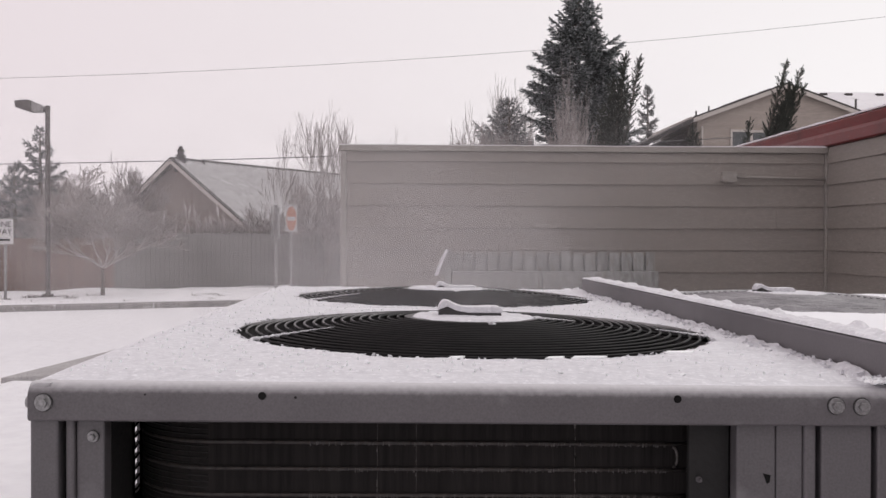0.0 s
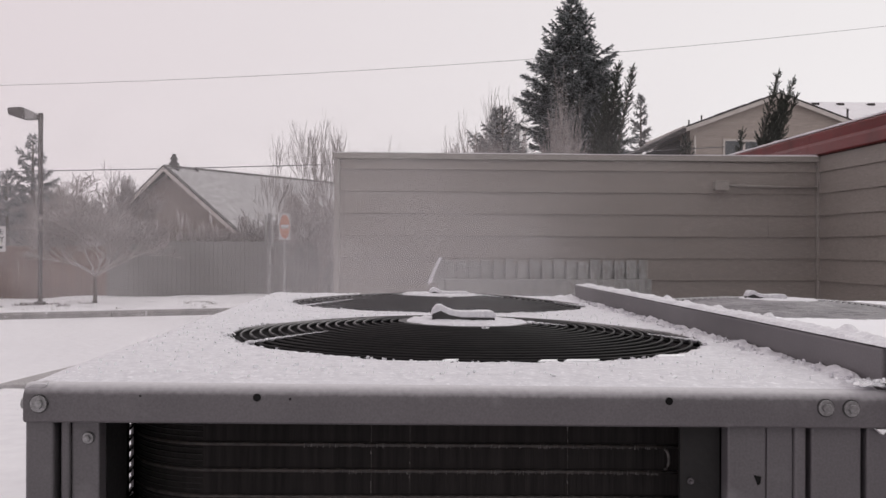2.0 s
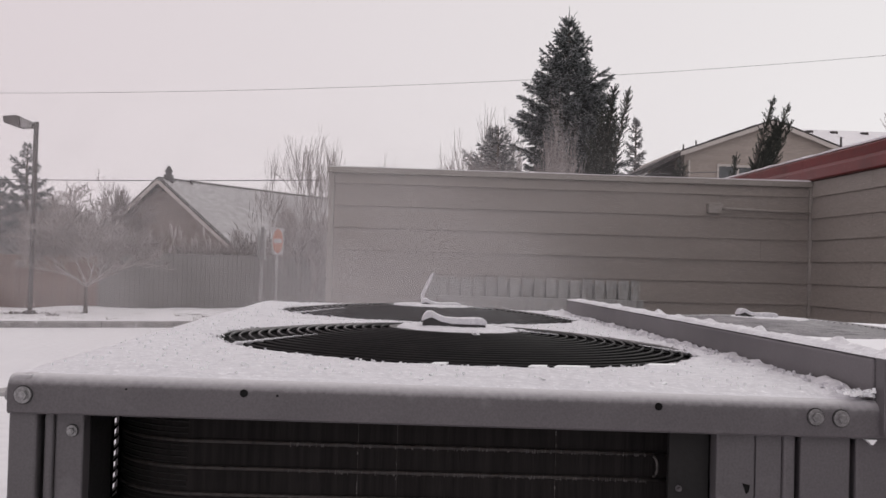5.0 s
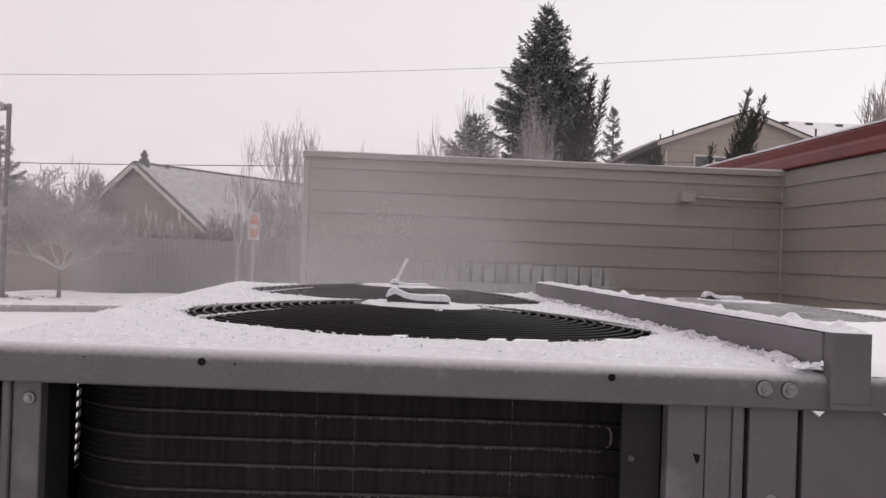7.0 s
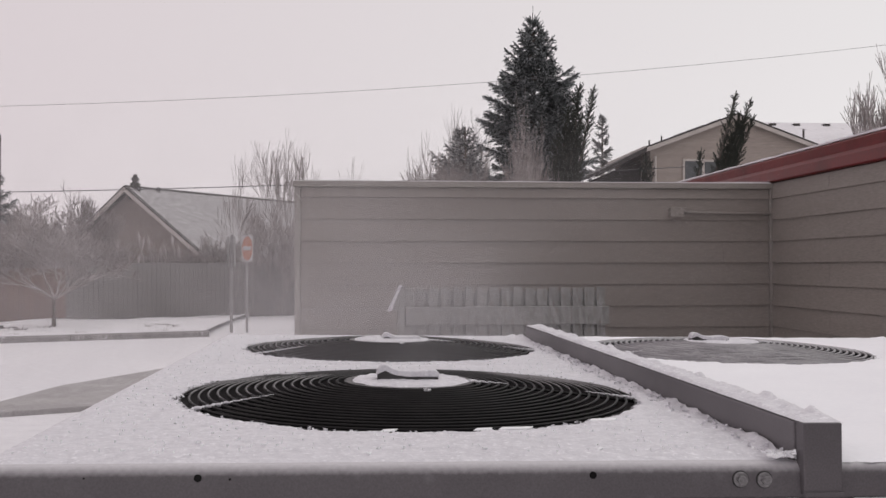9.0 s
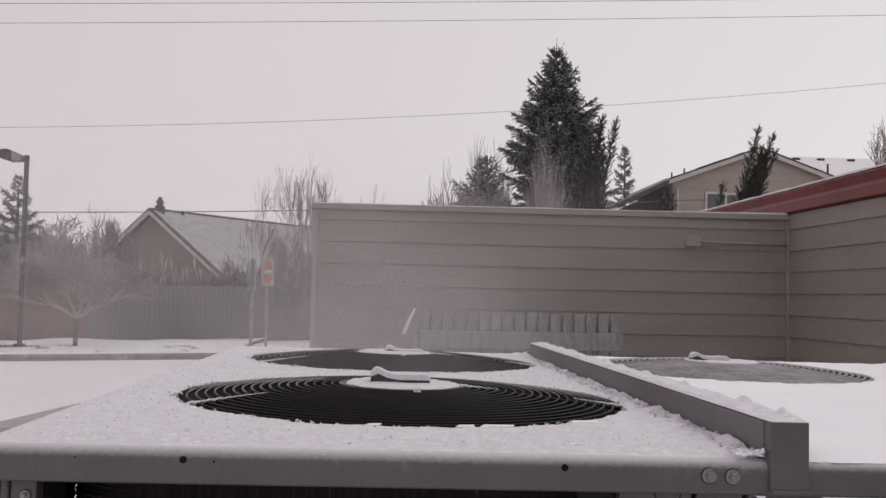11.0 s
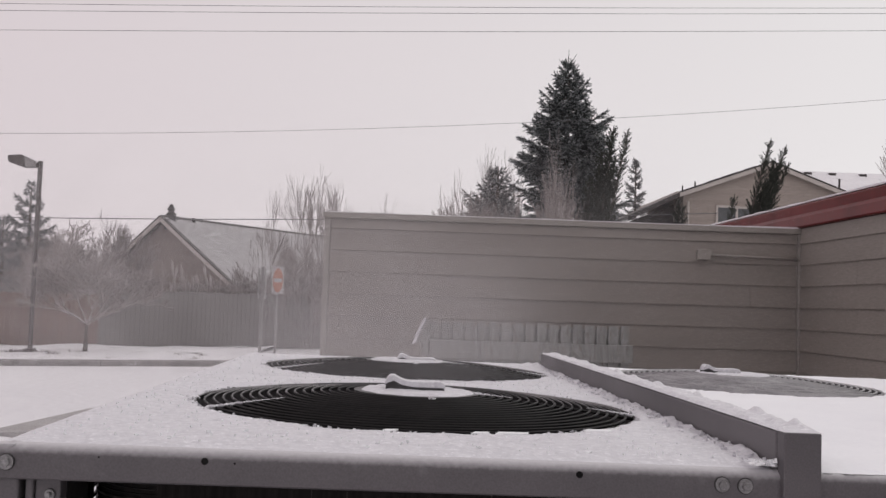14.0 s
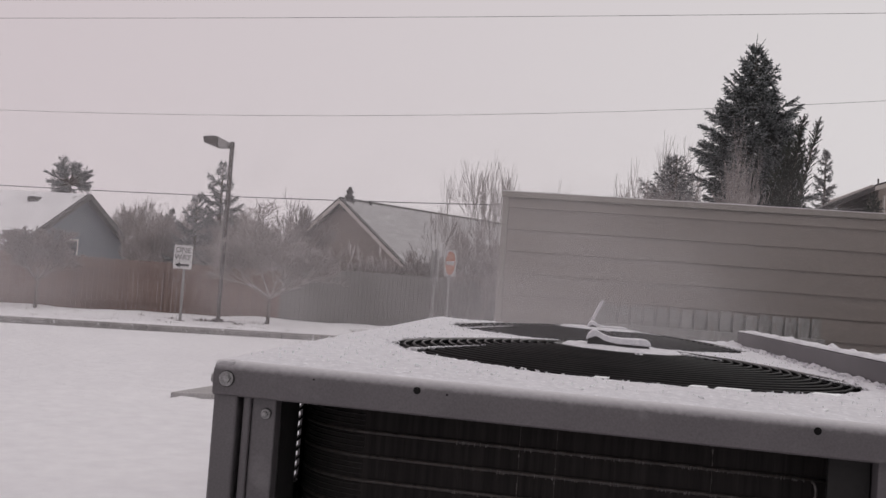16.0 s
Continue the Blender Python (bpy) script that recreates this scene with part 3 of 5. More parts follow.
# black discs on the flange paint the darkness inside its punched holes
for x, z, r in ((-0.194, 1.3784, 0.0042), (0.25, 1.3784, 0.0042), (-0.159, 1.377, 0.0013), (-0.316, 1.379, 0.001)):
    part("punched_hole_shade", Shape().disc((x, FRONT - 0.0002, z), r, 0.0006, 18, "y"), BLACKP, unit)
part("side_screw", Shape().tube([(LEFT - 0.002, 1.128, 1.368), (LEFT - 0.006, 1.128, 1.368)], 0.006, 8), STEEL, unit)

# cabinet: corner posts, panels, seams
LOW = 0.08
part("corner_post", Shape().box(-0.4375, 1.121, LOW, -0.4080, 1.30, 1.360), GREY2, unit, bevel=0.003)
part("post_return", Shape().box(-0.4025, 1.126, LOW, -0.393, 1.16, 1.360), GREY2, unit, bevel=0.003)
part("left_jamb", Shape().box(-0.3925, 1.1305, LOW, -0.363, 1.155, 1.360), GREY2, unit, bevel=0.002)
# gaps and recessed jambs get their shade from the near-black colour
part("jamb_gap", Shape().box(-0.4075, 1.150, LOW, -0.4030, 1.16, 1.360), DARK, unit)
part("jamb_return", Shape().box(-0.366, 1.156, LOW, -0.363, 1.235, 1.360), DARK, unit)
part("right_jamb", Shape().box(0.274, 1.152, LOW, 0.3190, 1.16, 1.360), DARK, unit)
part("front_panel", Shape().box(0.3195, 1.1285, LOW, 0.3635, 1.15, 1.360), GREY2, unit, bevel=0.0025)
part("front_panel", Shape().box(0.364, 1.1285, LOW, 0.3930, 1.15, 1.360), GREY2, unit, bevel=0.001)
part("panel_edge", Shape().box(0.3935, 1.1245, LOW, 0.4070, 1.15, 1.360), GREY2, unit, bevel=0.003)
part("panel_gap", Shape().box(0.4075, 1.146, LOW, 0.4125, 1.15, 1.360), DARK, unit)
part("front_panel", Shape().box(0.413, 1.126, LOW, 0.4700, 1.15, 1.360), GREY2, unit, bevel=0.0025)
part("panel_gap", Shape().box(0.4705, 1.146, LOW, 0.4755, 1.15, 1.360), DARK, unit)
part("front_panel", Shape().box(0.476, 1.126, LOW, RIGHT_END - 0.01, 1.15, 1.360), GREY2, unit, bevel=0.0025)
# a black patch on the panel stands for the chipped hole's shade
part("notch_shade", Shape().prism([(0.349, 1.1283, 1.2955), (0.3575, 1.1283, 1.2935), (0.3565, 1.1283, 1.286), (0.3535, 1.1283, 1.284)], (0, -0.0006, 0)), BLACKP, unit, "black patch for the shade in a small chipped hole")
part("base_panel", Shape().box(-0.44, 1.13, LOW, 0.262, 1.18, 0.45), GREY2, unit)
part("rear_panel", Shape().box(-0.44, 3.06, LOW, RIGHT_END - 0.01, 3.095, 1.352), GREY2, unit)
part("right_panel", Shape().box(RIGHT_END - 0.05, 1.152, LOW, RIGHT_END - 0.012, 3.058, 1.352), GREY2, unit)
part("base_rail", Shape().box(-0.46, 1.16, 0.0, RIGHT_END, 3.12, LOW - 0.002), DARK, unit)
part("divider", Shape().box(0.40, 1.152, LOW, 0.42, 3.056, 1.34), DARK, unit)
# left side: solid sheet with a punched row of slots near the corner
part("left_panel", Shape().box(-0.440, 1.5345, LOW, -0.436, 3.058, 1.352), GREY2, unit)
part("left_panel", Shape().box(-0.440, 1.301, LOW, -0.436, 1.512, 1.352), GREY2, unit)
for i in range(13):
    z = 1.364 - i * 0.0158
    part("slot_bar", Shape().prism([(-0.440, 1.5122, z), (-0.440, 1.5343, z + 0.003), (-0.440, 1.5343, z - 0.0015), (-0.440, 1.5122, z - 0.0045)], (0.004, 0, 0)), DARK, unit)
part("slot_blank", Shape().box(-0.440, 1.5122, LOW, -0.436, 1.5343, 1.168), DARK, unit)

# coil wrapped round the front corner
path = [(0.290, 1.205), (0.1, 1.205), (-0.18, 1.205)] + [(-0.255 - 0.115 * math.sin(a), 1.320 - 0.115 * math.cos(a)) for a in np.linspace(0.12, math.pi / 2, 9)] + [(-0.370, 1.7), (-0.370, 3.0)]


def sheet_along(pts, z0, z1, thick):
    s = Shape()
    n = len(pts)
    out = []
    for i, (x, y) in enumerate(pts):
        a, b = pts[max(i - 1, 0)], pts[min(i + 1, n - 1)]
        d = Vector((b[0] - a[0], b[1] - a[1], 0)).normalized()
        out.append(Vector((x, y, 0)) + Vector((d.y, -d.x, 0)) * thick)
    for (x, y), o in zip(pts, out):
        s.v += [(x, y, z0), (x, y, z1), (o.x, o.y, z0), (o.x, o.y, z1)]
    for i in range(n - 1):
        k = 4 * i
        s.f += [(k, k + 4, k + 5, k + 1), (k + 2, k + 3, k + 7, k + 6), (k + 1, k + 5, k + 7, k + 3), (k, k + 2, k + 6, k + 4)]
    return s


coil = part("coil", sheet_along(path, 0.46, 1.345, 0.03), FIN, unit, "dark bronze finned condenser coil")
for i in range(29):
    z = 1.341 - i * 0.0303
    part("coil_tube", Shape().tube([(x, y - 0.001, z) for x, y in path[:10]], 0.0024, 6), TUBE, coil, smooth=True)
ridges = Shape()
for i in range(126):
    z = 1.3385 - i * 0.0067
    ridges.tube([(x, y - 0.0004, z) for x, y in path[3:10]], 0.0012, 4)
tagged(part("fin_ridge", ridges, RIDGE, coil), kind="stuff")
for x in (-0.075, -0.03, 0.155):
    part("fin_seam", Shape().box(x, 1.2040, 0.6, x + 0.0006, 1.2047, 1.34), TUBE, coil)
part("return_bend", Shape().tube([(0.268 + 0.006 * math.cos(a), 1.196, 1.297 + 0.012 * math.sin(a)) for a in np.linspace(-1.5, 1.5, 9)], 0.0016, 6), FRINGE, coil)

# bent, bright fin edges along the tubes
random.seed(31)
fringe = Shape()
for i in range(9):
    z = 1.341 - i * 0.0303
    for _ in range(150):
        x = 0.262 - 0.42 * rnd(0, 1) ** 1.35
        h = rnd(0.0008, 0.0026)
        w = rnd(0.0003, 0.0009)
        fringe.box(x, 1.2018 + rnd(-0.0008, 0.0008), z - h - 0.0012, x + w, 1.2035, z + rnd(0.0, 0.0016))
for x in (-0.0752, -0.0302, 0.1552):
    for _ in range(20):
        z = rnd(1.15, 1.335)
        fringe.box(x + rnd(-0.0008, 0.0008), 1.2025, z, x + 0.0006, 1.2042, z + rnd(0.001, 0.004))
tagged(part("fin_fringe", fringe, FRINGE, coil, "bright bent fin edges"), kind="stuff")

# fans with their wire guards
for fi, (cx, cy) in enumerate(FANS):
    def dome(r):
        return TOP + 0.004 + 0.026 * (1 - (r / R) ** 2)
    bell = Shape()
    n = 48
    for z in (TOP - 0.002, 1.22):
        bell.v += [(cx + R * math.cos(2 * math.pi * j / n), cy + R * math.sin(2 * math.pi * j / n), z) for j in range(n)]
    bell.f = [(j, (j + 1) % n, n + (j + 1) % n, n + j) for j in range(n)]
    part("fan_shroud", bell, SHROUD, unit, "grey fan shroud dulled with frost", smooth=False)
    # the well's floor is coloured near-black for the shade down there
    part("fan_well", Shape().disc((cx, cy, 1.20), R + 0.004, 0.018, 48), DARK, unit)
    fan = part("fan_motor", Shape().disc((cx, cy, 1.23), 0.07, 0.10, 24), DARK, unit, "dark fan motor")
    for b in range(4):
        a0 = 0.5 + b * math.pi / 2 + fi
        s = Shape()
        for k in range(7):
            r = 0.06 + k * 0.048
            w = 0.10 + 0.22 * k / 6
            for q in (-1, 1):
                a = a0 + q * w / (1 + k * 0.25) + 0.05 * k
                s.v.append((cx + r * math.cos(a), cy + r * math.sin(a), 1.30 + q * 0.022))
        m = len(s.v)
        s.v += [(x, y, z + 0.003) for x, y, z in s.v]
        for k in range(6):
            i = 2 * k
            s.f += [(i, i + 1, i + 3, i + 2), (m + i, m + i + 2, m + i + 3, m + i + 1), (i, i + 2, m + i + 2, m + i), (i + 1, m + i + 1, m + i + 3, i + 3)]
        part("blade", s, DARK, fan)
    wire = WIRE if fi < 2 else FROST_DEEP
    for k in range(18):
        r = R - 0.003 - k * 0.0152
        pts = [(cx + r * math.cos(a), cy + r * math.sin(a), dome(r)) for a in np.linspace(0, 2 * math.pi, 72, endpoint=False)]
        hoop = Shape().tube(pts, 0.0024 if fi < 2 else 0.0036, 5, closed=True)
        if k == 0:
            guard = part("fan_guard", hoop, wire, unit, "black wire fan guard" if fi < 2 else "frost-coated wire fan guard", smooth=True)
        else:
            part("ring", hoop, wire, guard, smooth=True)
    for b in range(5):
        a = b * 0.4 * math.pi - 0.14
        for da in (-0.012, 0.012):
            part("strut", Shape().tube([(cx + r * math.cos(a + da), cy + r * math.sin(a + da), dome(r) - 0.0045) for r in np.linspace(0.10, R - 0.002, 8)], 0.0022, 5), wire, guard, smooth=True)
    part("hub_plate", Shape().disc((cx, cy, dome(0.12) - 0.004), 0.112, 0.006, 40), RUBBER, guard)
    # low conduit housing on the hub, its left end higher
    hx, hy, hz = cx - 0.056 + (0, 0.03, -0.035)[fi], cy - 0.004, dome(0.05) + (0.001, -0.008, -0.003)[fi]
    ring = [(hx, hz - 0.006), (hx + 0.001, hz + 0.014), (hx + 0.006, hz + 0.021), (hx + 0.016, hz + 0.021), (hx + 0.030, hz + 0.012), (hx + 0.10, hz + 0.010), (hx + 0.104, hz + 0.006), (hx + 0.104, hz - 0.006)]
    part("conduit_housing", Shape().prism([(x, hy - 0.016, z) for x, z in ring], (0, 0.032, 0)), RUBBER, guard, "black plastic conduit housing", bevel=0.002)
    sn = [(hx - 0.002, hz + 0.010), (hx + 0.002, hz + 0.0205), (hx + 0.008, hz + 0.0270), (hx + 0.016, hz + 0.0268), (hx + 0.026, hz + 0.0215), (hx + 0.038, hz + 0.0175), (hx + 0.06, hz + 0.0168), (hx + 0.085, hz + 0.0182), (hx + 0.100, hz + 0.0178), (hx + 0.106, hz + 0.013), (hx + 0.106, hz + 0.0065), (hx + 0.05, hz + 0.0065), (hx + 0.030, hz + 0.0095), (hx + 0.014, hz + 0.0165)]
    solid("housing_snow", Shape().prism([(x, hy - 0.0172, z) for x, z in sn], (0, 0.0344, 0)), ICE, "snow ridge on the black conduit housing", "snow", kind="stuff", bevel=0.0022)
    # crust of snow on the hub
    rim_snow = Shape()
    for q, (r0, r1) in ((3.63, (0.25, 0.385)), (-0.14, (0.30, 0.385)), (4.89, (0.113, 0.135)), (1.117, (0.33, 0.375)), (2.373, (0.26, 0.33)), (-0.14, (0.17, 0.10))):
        pts, fat = [], []
        for r in np.linspace(r0, r1, 60):
            side = 0.004 * math.sin(6.283 * r / 0.0152) + rnd(-0.0015, 0.0015)
            pts.append((cx + r * math.cos(q) - side * math.sin(q), cy + r * math.sin(q) + side * math.cos(q), dome(r) + 0.0015))
            fat.append(rnd(0.0004, 0.0010) + 0.0034 * max(0.0, (r - r0) / (r1 - r0)) ** 1.5 * rnd(0.5, 1.1))
        rim_snow.tube(pts, fat, 6)
    solid("guard_snow", rim_snow, ICE, "ridges of snow caught along the guard struts", "snow", kind="stuff", smooth=True)
    # hoar frost along the rings, away from the hub
    hoar = Shape()
    spans = ((2.45, 3.58, 15, 0.0019), (-0.10, 0.95, 11, 0.0017)) if fi < 2 else ((0.75, 6.0, 18, 0.0036),)
    for s0, s1, count, fat in spans:
        for k in range(count):
            r = R - 0.003 - k * 0.0152
            a0, a1 = s0 + rnd(-0.1, 0.1), s1 + rnd(-0.08, 0.08)
            m = 40
            hoar.tube([(cx + r * math.cos(a), cy + r * math.sin(a), dome(r) + 0.0013) for a in np.linspace(a0, a1, m)], [fat * math.sin(math.pi * (j + 0.5) / m) ** 0.4 * rnd(0.7, 1.1) for j in range(m)], 5)
    solid("guard_frost", hoar, HOAR if fi < 2 else FROST_DEEP, "dull grey hoar frost along the guard rings", "frost", kind="stuff", smooth=True)
    s = Shape()
    nr, na = 9, 60
    for i in range(nr):
        for j in range(na):
            a = 2 * math.pi * j / na
            rim = 0.106 + 0.010 * noise.noise((math.cos(a) * 3, math.sin(a) * 3, fi * 5))
            r = rim * i / (nr - 1)
            h = 0.0045 + 0.003 * noise.noise((r * math.cos(a) * 60, r * math.sin(a) * 60, 2)) if i < nr - 1 else -0.003
            s.v.append((cx + r * math.cos(a), cy + r * math.sin(a), dome(0.12) + 0.001 + h))
    s.f = [(i * na + j, i * na + (j + 1) % na, (i + 1) * na + (j + 1) % na, (i + 1) * na + j) for i in range(nr - 1) for j in range(na)]
    solid("hub_snow", s, ICE, "thin crust of snow on the fan hub", "snow", kind="stuff", smooth=True)



# ---- snow and ice on the unit ----
def snow_cover(x0, x1, y0, y1, step, holes, seed, front_fade):
    nx, ny = int((x1 - x0) / step) + 1, int((y1 - y0) / step) + 1
    s = Shape()
    keep = np.zeros((ny, nx), bool)
    for j in range(ny):
        y = y0 + j * step
        for i in range(nx):
            x = x0 + i * step
            rough = noise.noise((x * 50, y * 50, seed)) * 0.0011 + noise.noise((x * 105, y * 105, seed)) * 0.0010 + noise.noise((x * 14, y * 14, seed)) * 0.0022
            h = 0.0062 + rough
            pile = math.exp(-(x1 - x) / 0.030) * (0.006 + 0.009 * noise.noise((x * 50, y * 30, 8)))
            e = min(x - x0, y1 - y) / 0.03
            h *= min(1, max(e, 0)) ** 0.5
            f = (y - y0) / front_fade
            fade = min(1, max(f, 0))
            h = (h + 0.0004) * fade * fade * (3 - 2 * fade) - 0.0005
            jx = x + noise.noise((x * 90, y * 90, 5)) * step * 0.5
            jy = y + noise.noise((x * 90, y * 90, 9)) * step * 0.5
            ok = True
            for cx, cy in holes:
                d = math.hypot(x - cx, y - cy)
                a = math.atan2(y - cy, x - cx)
                lim = R - 0.004 + 0.012 * noise.noise((math.cos(a) * 9, math.sin(a) * 9, seed + 3)) + 0.006 * noise.noise((math.cos(a) * 40, math.sin(a) * 40, seed))
                if d < lim:
                    ok = False
                elif d < lim + 0.03:
                    h = h * (0.75 + 0.25 * (d - lim) / 0.03) + 0.0035 * (1 - (d - lim) / 0.03)
                if ok and d < lim + step * 1.2:
                    h -= 0.004
            h += max(pile, 0) * min(1, max(f, 0))
            keep[j, i] = ok
            s.v.append((jx, jy, TOP + h))
    s.f = [(j * nx + i, j * nx + i + 1, (j + 1) * nx + i + 1, (j + 1) * nx + i) for j in range(ny - 1) for i in range(nx - 1) if keep[j:j + 2, i:i + 2].all()]
    return s


solid("snow_cover", snow_cover(LEFT + 0.002, 0.496, FRONT + 0.0150, BACK, 0.0046, FANS[:2], 1.0, 0.075), ICE,
      "granular crust of snow on the top panel", "snow", kind="stuff", smooth=True)
solid("snow_cover", snow_cover(0.549, RIGHT_END - 0.02, FRONT + 0.008, BACK, 0.012, FANS[2:], 4.0, 0.03), LIT_SNOW,
      "smooth bright snow on the second top panel", "snow", kind="stuff", smooth=True)

s = Shape()
nx, ny = 12, 330
for j in range(ny):
    y = 1.109 + j * 1.835 / (ny - 1)
    for i in range(nx):
        u = i / (nx - 1)
        x = 0.4975 + 0.050 * u
        h = 0.0042 + 0.0045 * noise.noise((x * 40, y * 14, 0)) + 0.0035 * noise.noise((x * 90, y * 60, 2)) + 0.006 * max(0, noise.noise((x * 25, y * 9, 6)) - 0.35)
        h += sum(0.008 * math.exp(-((x - 0.536) ** 2 + (y - c) ** 2) / 0.00008) for c in (1.165, 1.285, 1.30, 1.55, 1.78, 2.1, 2.45))
        h *= min(1, u / 0.12, (1 - u) / 0.12) ** 0.5 * min(1, j / 6, (ny - 1 - j) / 3)
        s.v.append((x, y, 1.4382 + h))
s.f = [(j * nx + i, j * nx + i + 1, (j + 1) * nx + i + 1, (j + 1) * nx + i) for j in range(ny - 1) for i in range(nx - 1)]
solid("strip_snow", s, ICE, "thin snow lying along the joint cover strip", "snow", kind="stuff", smooth=True)


def chips(count, place, size, lift):
    s = Shape()
    for _ in range(count):
        x, y = place()
        a, w, d, t = rnd(0, 6.28), rnd(*size), rnd(*size) * 0.6, rnd(0.0015, 0.004)
        z = TOP + lift + rnd(-0.001, 0.002)
        u, v = Vector((math.cos(a), math.sin(a), rnd(-0.35, 0.35))) * w, Vector((-math.sin(a), math.cos(a), rnd(-0.35, 0.35))) * d
        c = Vector((x, y, z))
        low = [c - u - v, c + u - v * 0.7, c + u * 0.8 + v, c - u * 0.9 + v * 0.8]
        s.add(low + [p + Vector((rnd(-0.001, 0.001), rnd(-0.001, 0.001), t)) for p in low], [(3, 2, 1, 0), (4, 5, 6, 7), (0, 1, 5, 4), (1, 2, 6, 5), (2, 3, 7, 6), (3, 0, 4, 7)])
    return s


def on_panel():
    while True:
        x, y = rnd(LEFT + 0.02, 0.49), rnd(FRONT + 0.05, BACK - 0.02)
        if all(math.hypot(x - cx, y - cy) > R + 0.004 for cx, cy in FANS):
            return x, y


def by_rim():
    a = rnd(0, 6.28)
    cx, cy = FANS[random.randrange(2)]
    r = R - 0.003 + abs(random.gauss(0.0, 0.007))
    return min(cx + r * math.cos(a), 0.492), cy + r * math.sin(a)


def by_strip():
    return rnd(0.46, 0.494), rnd(FRONT + 0.03, 2.7)


solid("ice_grains", chips(620, by_rim, (0.0012, 0.0034), 0.0040), ICE, "broken ice along the fan openings", "ice", kind="stuff")
solid("ice_grains", chips(260, by_strip, (0.0012, 0.0038), 0.0085), ICE, "broken ice piled against the cover strip", "ice", kind="stuff")
solid("ice_shards", chips(120, on_panel, (0.0012, 0.0045), 0.0036), CLEAR_ICE, "glassy ice shards on the snow", "ice", kind="stuff")
solid("ice_grains", chips(900, on_panel, (0.0006, 0.0016), 0.0052), CLEAR_ICE, "tiny glinting ice grains on the snow", "ice", kind="stuff")
# long clear splinters at the near fan's rim
s = Shape()
for x0, x1, y in ((0.010, 0.030, 1.296), (0.135, 0.158, 1.303), (0.17, 0.215, 1.311), (0.31, 0.35, 1.380)):
    s.prism([(x0, y, TOP + 0.006), (x1, y + 0.006, TOP + 0.006), (x1 + 0.004, y + 0.010, TOP + 0.008), (x0 + 0.006, y + 0.006, TOP + 0.008)], (0, 0, 0.0018))
solid("ice_splinters", s, CLEAR_ICE, "clear ice splinters lying at the fan opening", "ice", kind="stuff")
s = chips(34, lambda: (rnd(0.466, 0.4955), rnd(1.118, 1.150)), (0.0015, 0.0055), 0.006)
s.add(*(lambda q: (q.v, q.f))(chips(12, lambda: (rnd(0.484, 0.494), rnd(1.116, 1.126)), (0.001, 0.0028), 0.010)))
solid("ice_cluster", s, CLEAR_ICE, "cluster of clear ice at the strip's front end", "ice", kind="stuff")
s = Shape().prism([(0.481, 1.114, 1.3495), (0.494, 1.114, 1.3495), (0.4885, 1.114, 1.3435)], (0, 0.008, 0))
s.prism([(0.562, 1.114, 1.3495), (0.70, 1.114, 1.3495), (0.69, 1.114, 1.338), (0.64, 1.114, 1.341), (0.585, 1.114, 1.3390)], (0, 0.006, 0))
solid("ice_drip", s, CLEAR_ICE, "frozen drips under the panel flange", "ice", kind="stuff")

TILT[0] = 0.0


# ---- street furniture ----
lamp = thing("street_lamp", (-8.78, 24.0, 0.1), "dark bronze parking-lot lamp post with a flat lamp head", "street lamp")
lx, ly = -8.78, 24.0
part("pole", Shape().tube([(lx, ly, 0.05), (lx, ly, 4.85)], 0.062, 4), POLE, lamp)
part("base_plate", Shape().box(lx - 0.11, ly - 0.11, 0.08, lx + 0.11, ly + 0.11, 0.20), POLE, lamp, bevel=0.02)
part("arm", Shape().box(lx - 0.16, ly - 0.035, 4.70, lx + 0.06, ly + 0.035, 4.80), POLE, lamp, bevel=0.01)
arm_z = 4.85
head = [(-0.757, 0.105), (-0.458, 0.135), (-0.36, 0.115), (-0.33, -0.175), (-0.40, -0.165), (-0.73, -0.06)]
hd = part("lamp_head", Shape().prism([(lx + x, ly - 0.17, arm_z + z) for x, z in head], (0, 0.34, 0)), POLE, lamp, bevel=0.025)
glow = [(-0.355, 0.108), (-0.08, -0.01), (-0.10, -0.155), (-0.325, -0.172)]
part("lens", Shape().prism([(lx + x, ly - 0.16, arm_z + z) for x, z in glow], (0, 0.32, 0)), LENS, hd, "pale grey lamp lens", bevel=0.02)


def letters(text, x, y, z, size, parent, mat):
    cu = bpy.data.curves.new("letters", "FONT")
    cu.body, cu.size, cu.extrude, cu.align_x = text, size, 0.002, "CENTER"
    ob = bpy.data.objects.new("letters", cu)
    scene.collection.objects.link(ob)
    bpy.context.view_layer.update()
    me = bpy.data.meshes.new_from_object(ob.evaluated_get(bpy.context.evaluated_depsgraph_get()))
    bpy.data.objects.remove(ob)
    me.transform(Matrix.Translation((x, y, z)) @ Matrix.Rotation(radians(90), 4, "X"))
    me.materials.clear()
    me.materials.append(mat)
    piece("lettering", me, parent, Matrix.Identity(4))


one = thing("one_way_sign", (-9.2, 22.5, 0.1), "white one-way sign with a black arrow on a steel post", "road sign")
part("post", Shape().box(-9.235, 22.49, 0.05, -9.175, 22.53, 2.0), POST, one, bevel=0.004)
part("footing", Shape().disc((-9.2, 22.5, 0.08), 0.11, 0.09, 12), CONCRETE, one)
plate = part("sign_plate", Shape().box(-9.49, 22.475, 1.43, -9.01, 22.485, 2.02), WHITE, one, bevel=0.003)
letters("ONE", -9.25, 22.470, 1.835, 0.185, plate, BLACKP)
letters("WAY", -9.25, 22.470, 1.660, 0.185, plate, BLACKP)
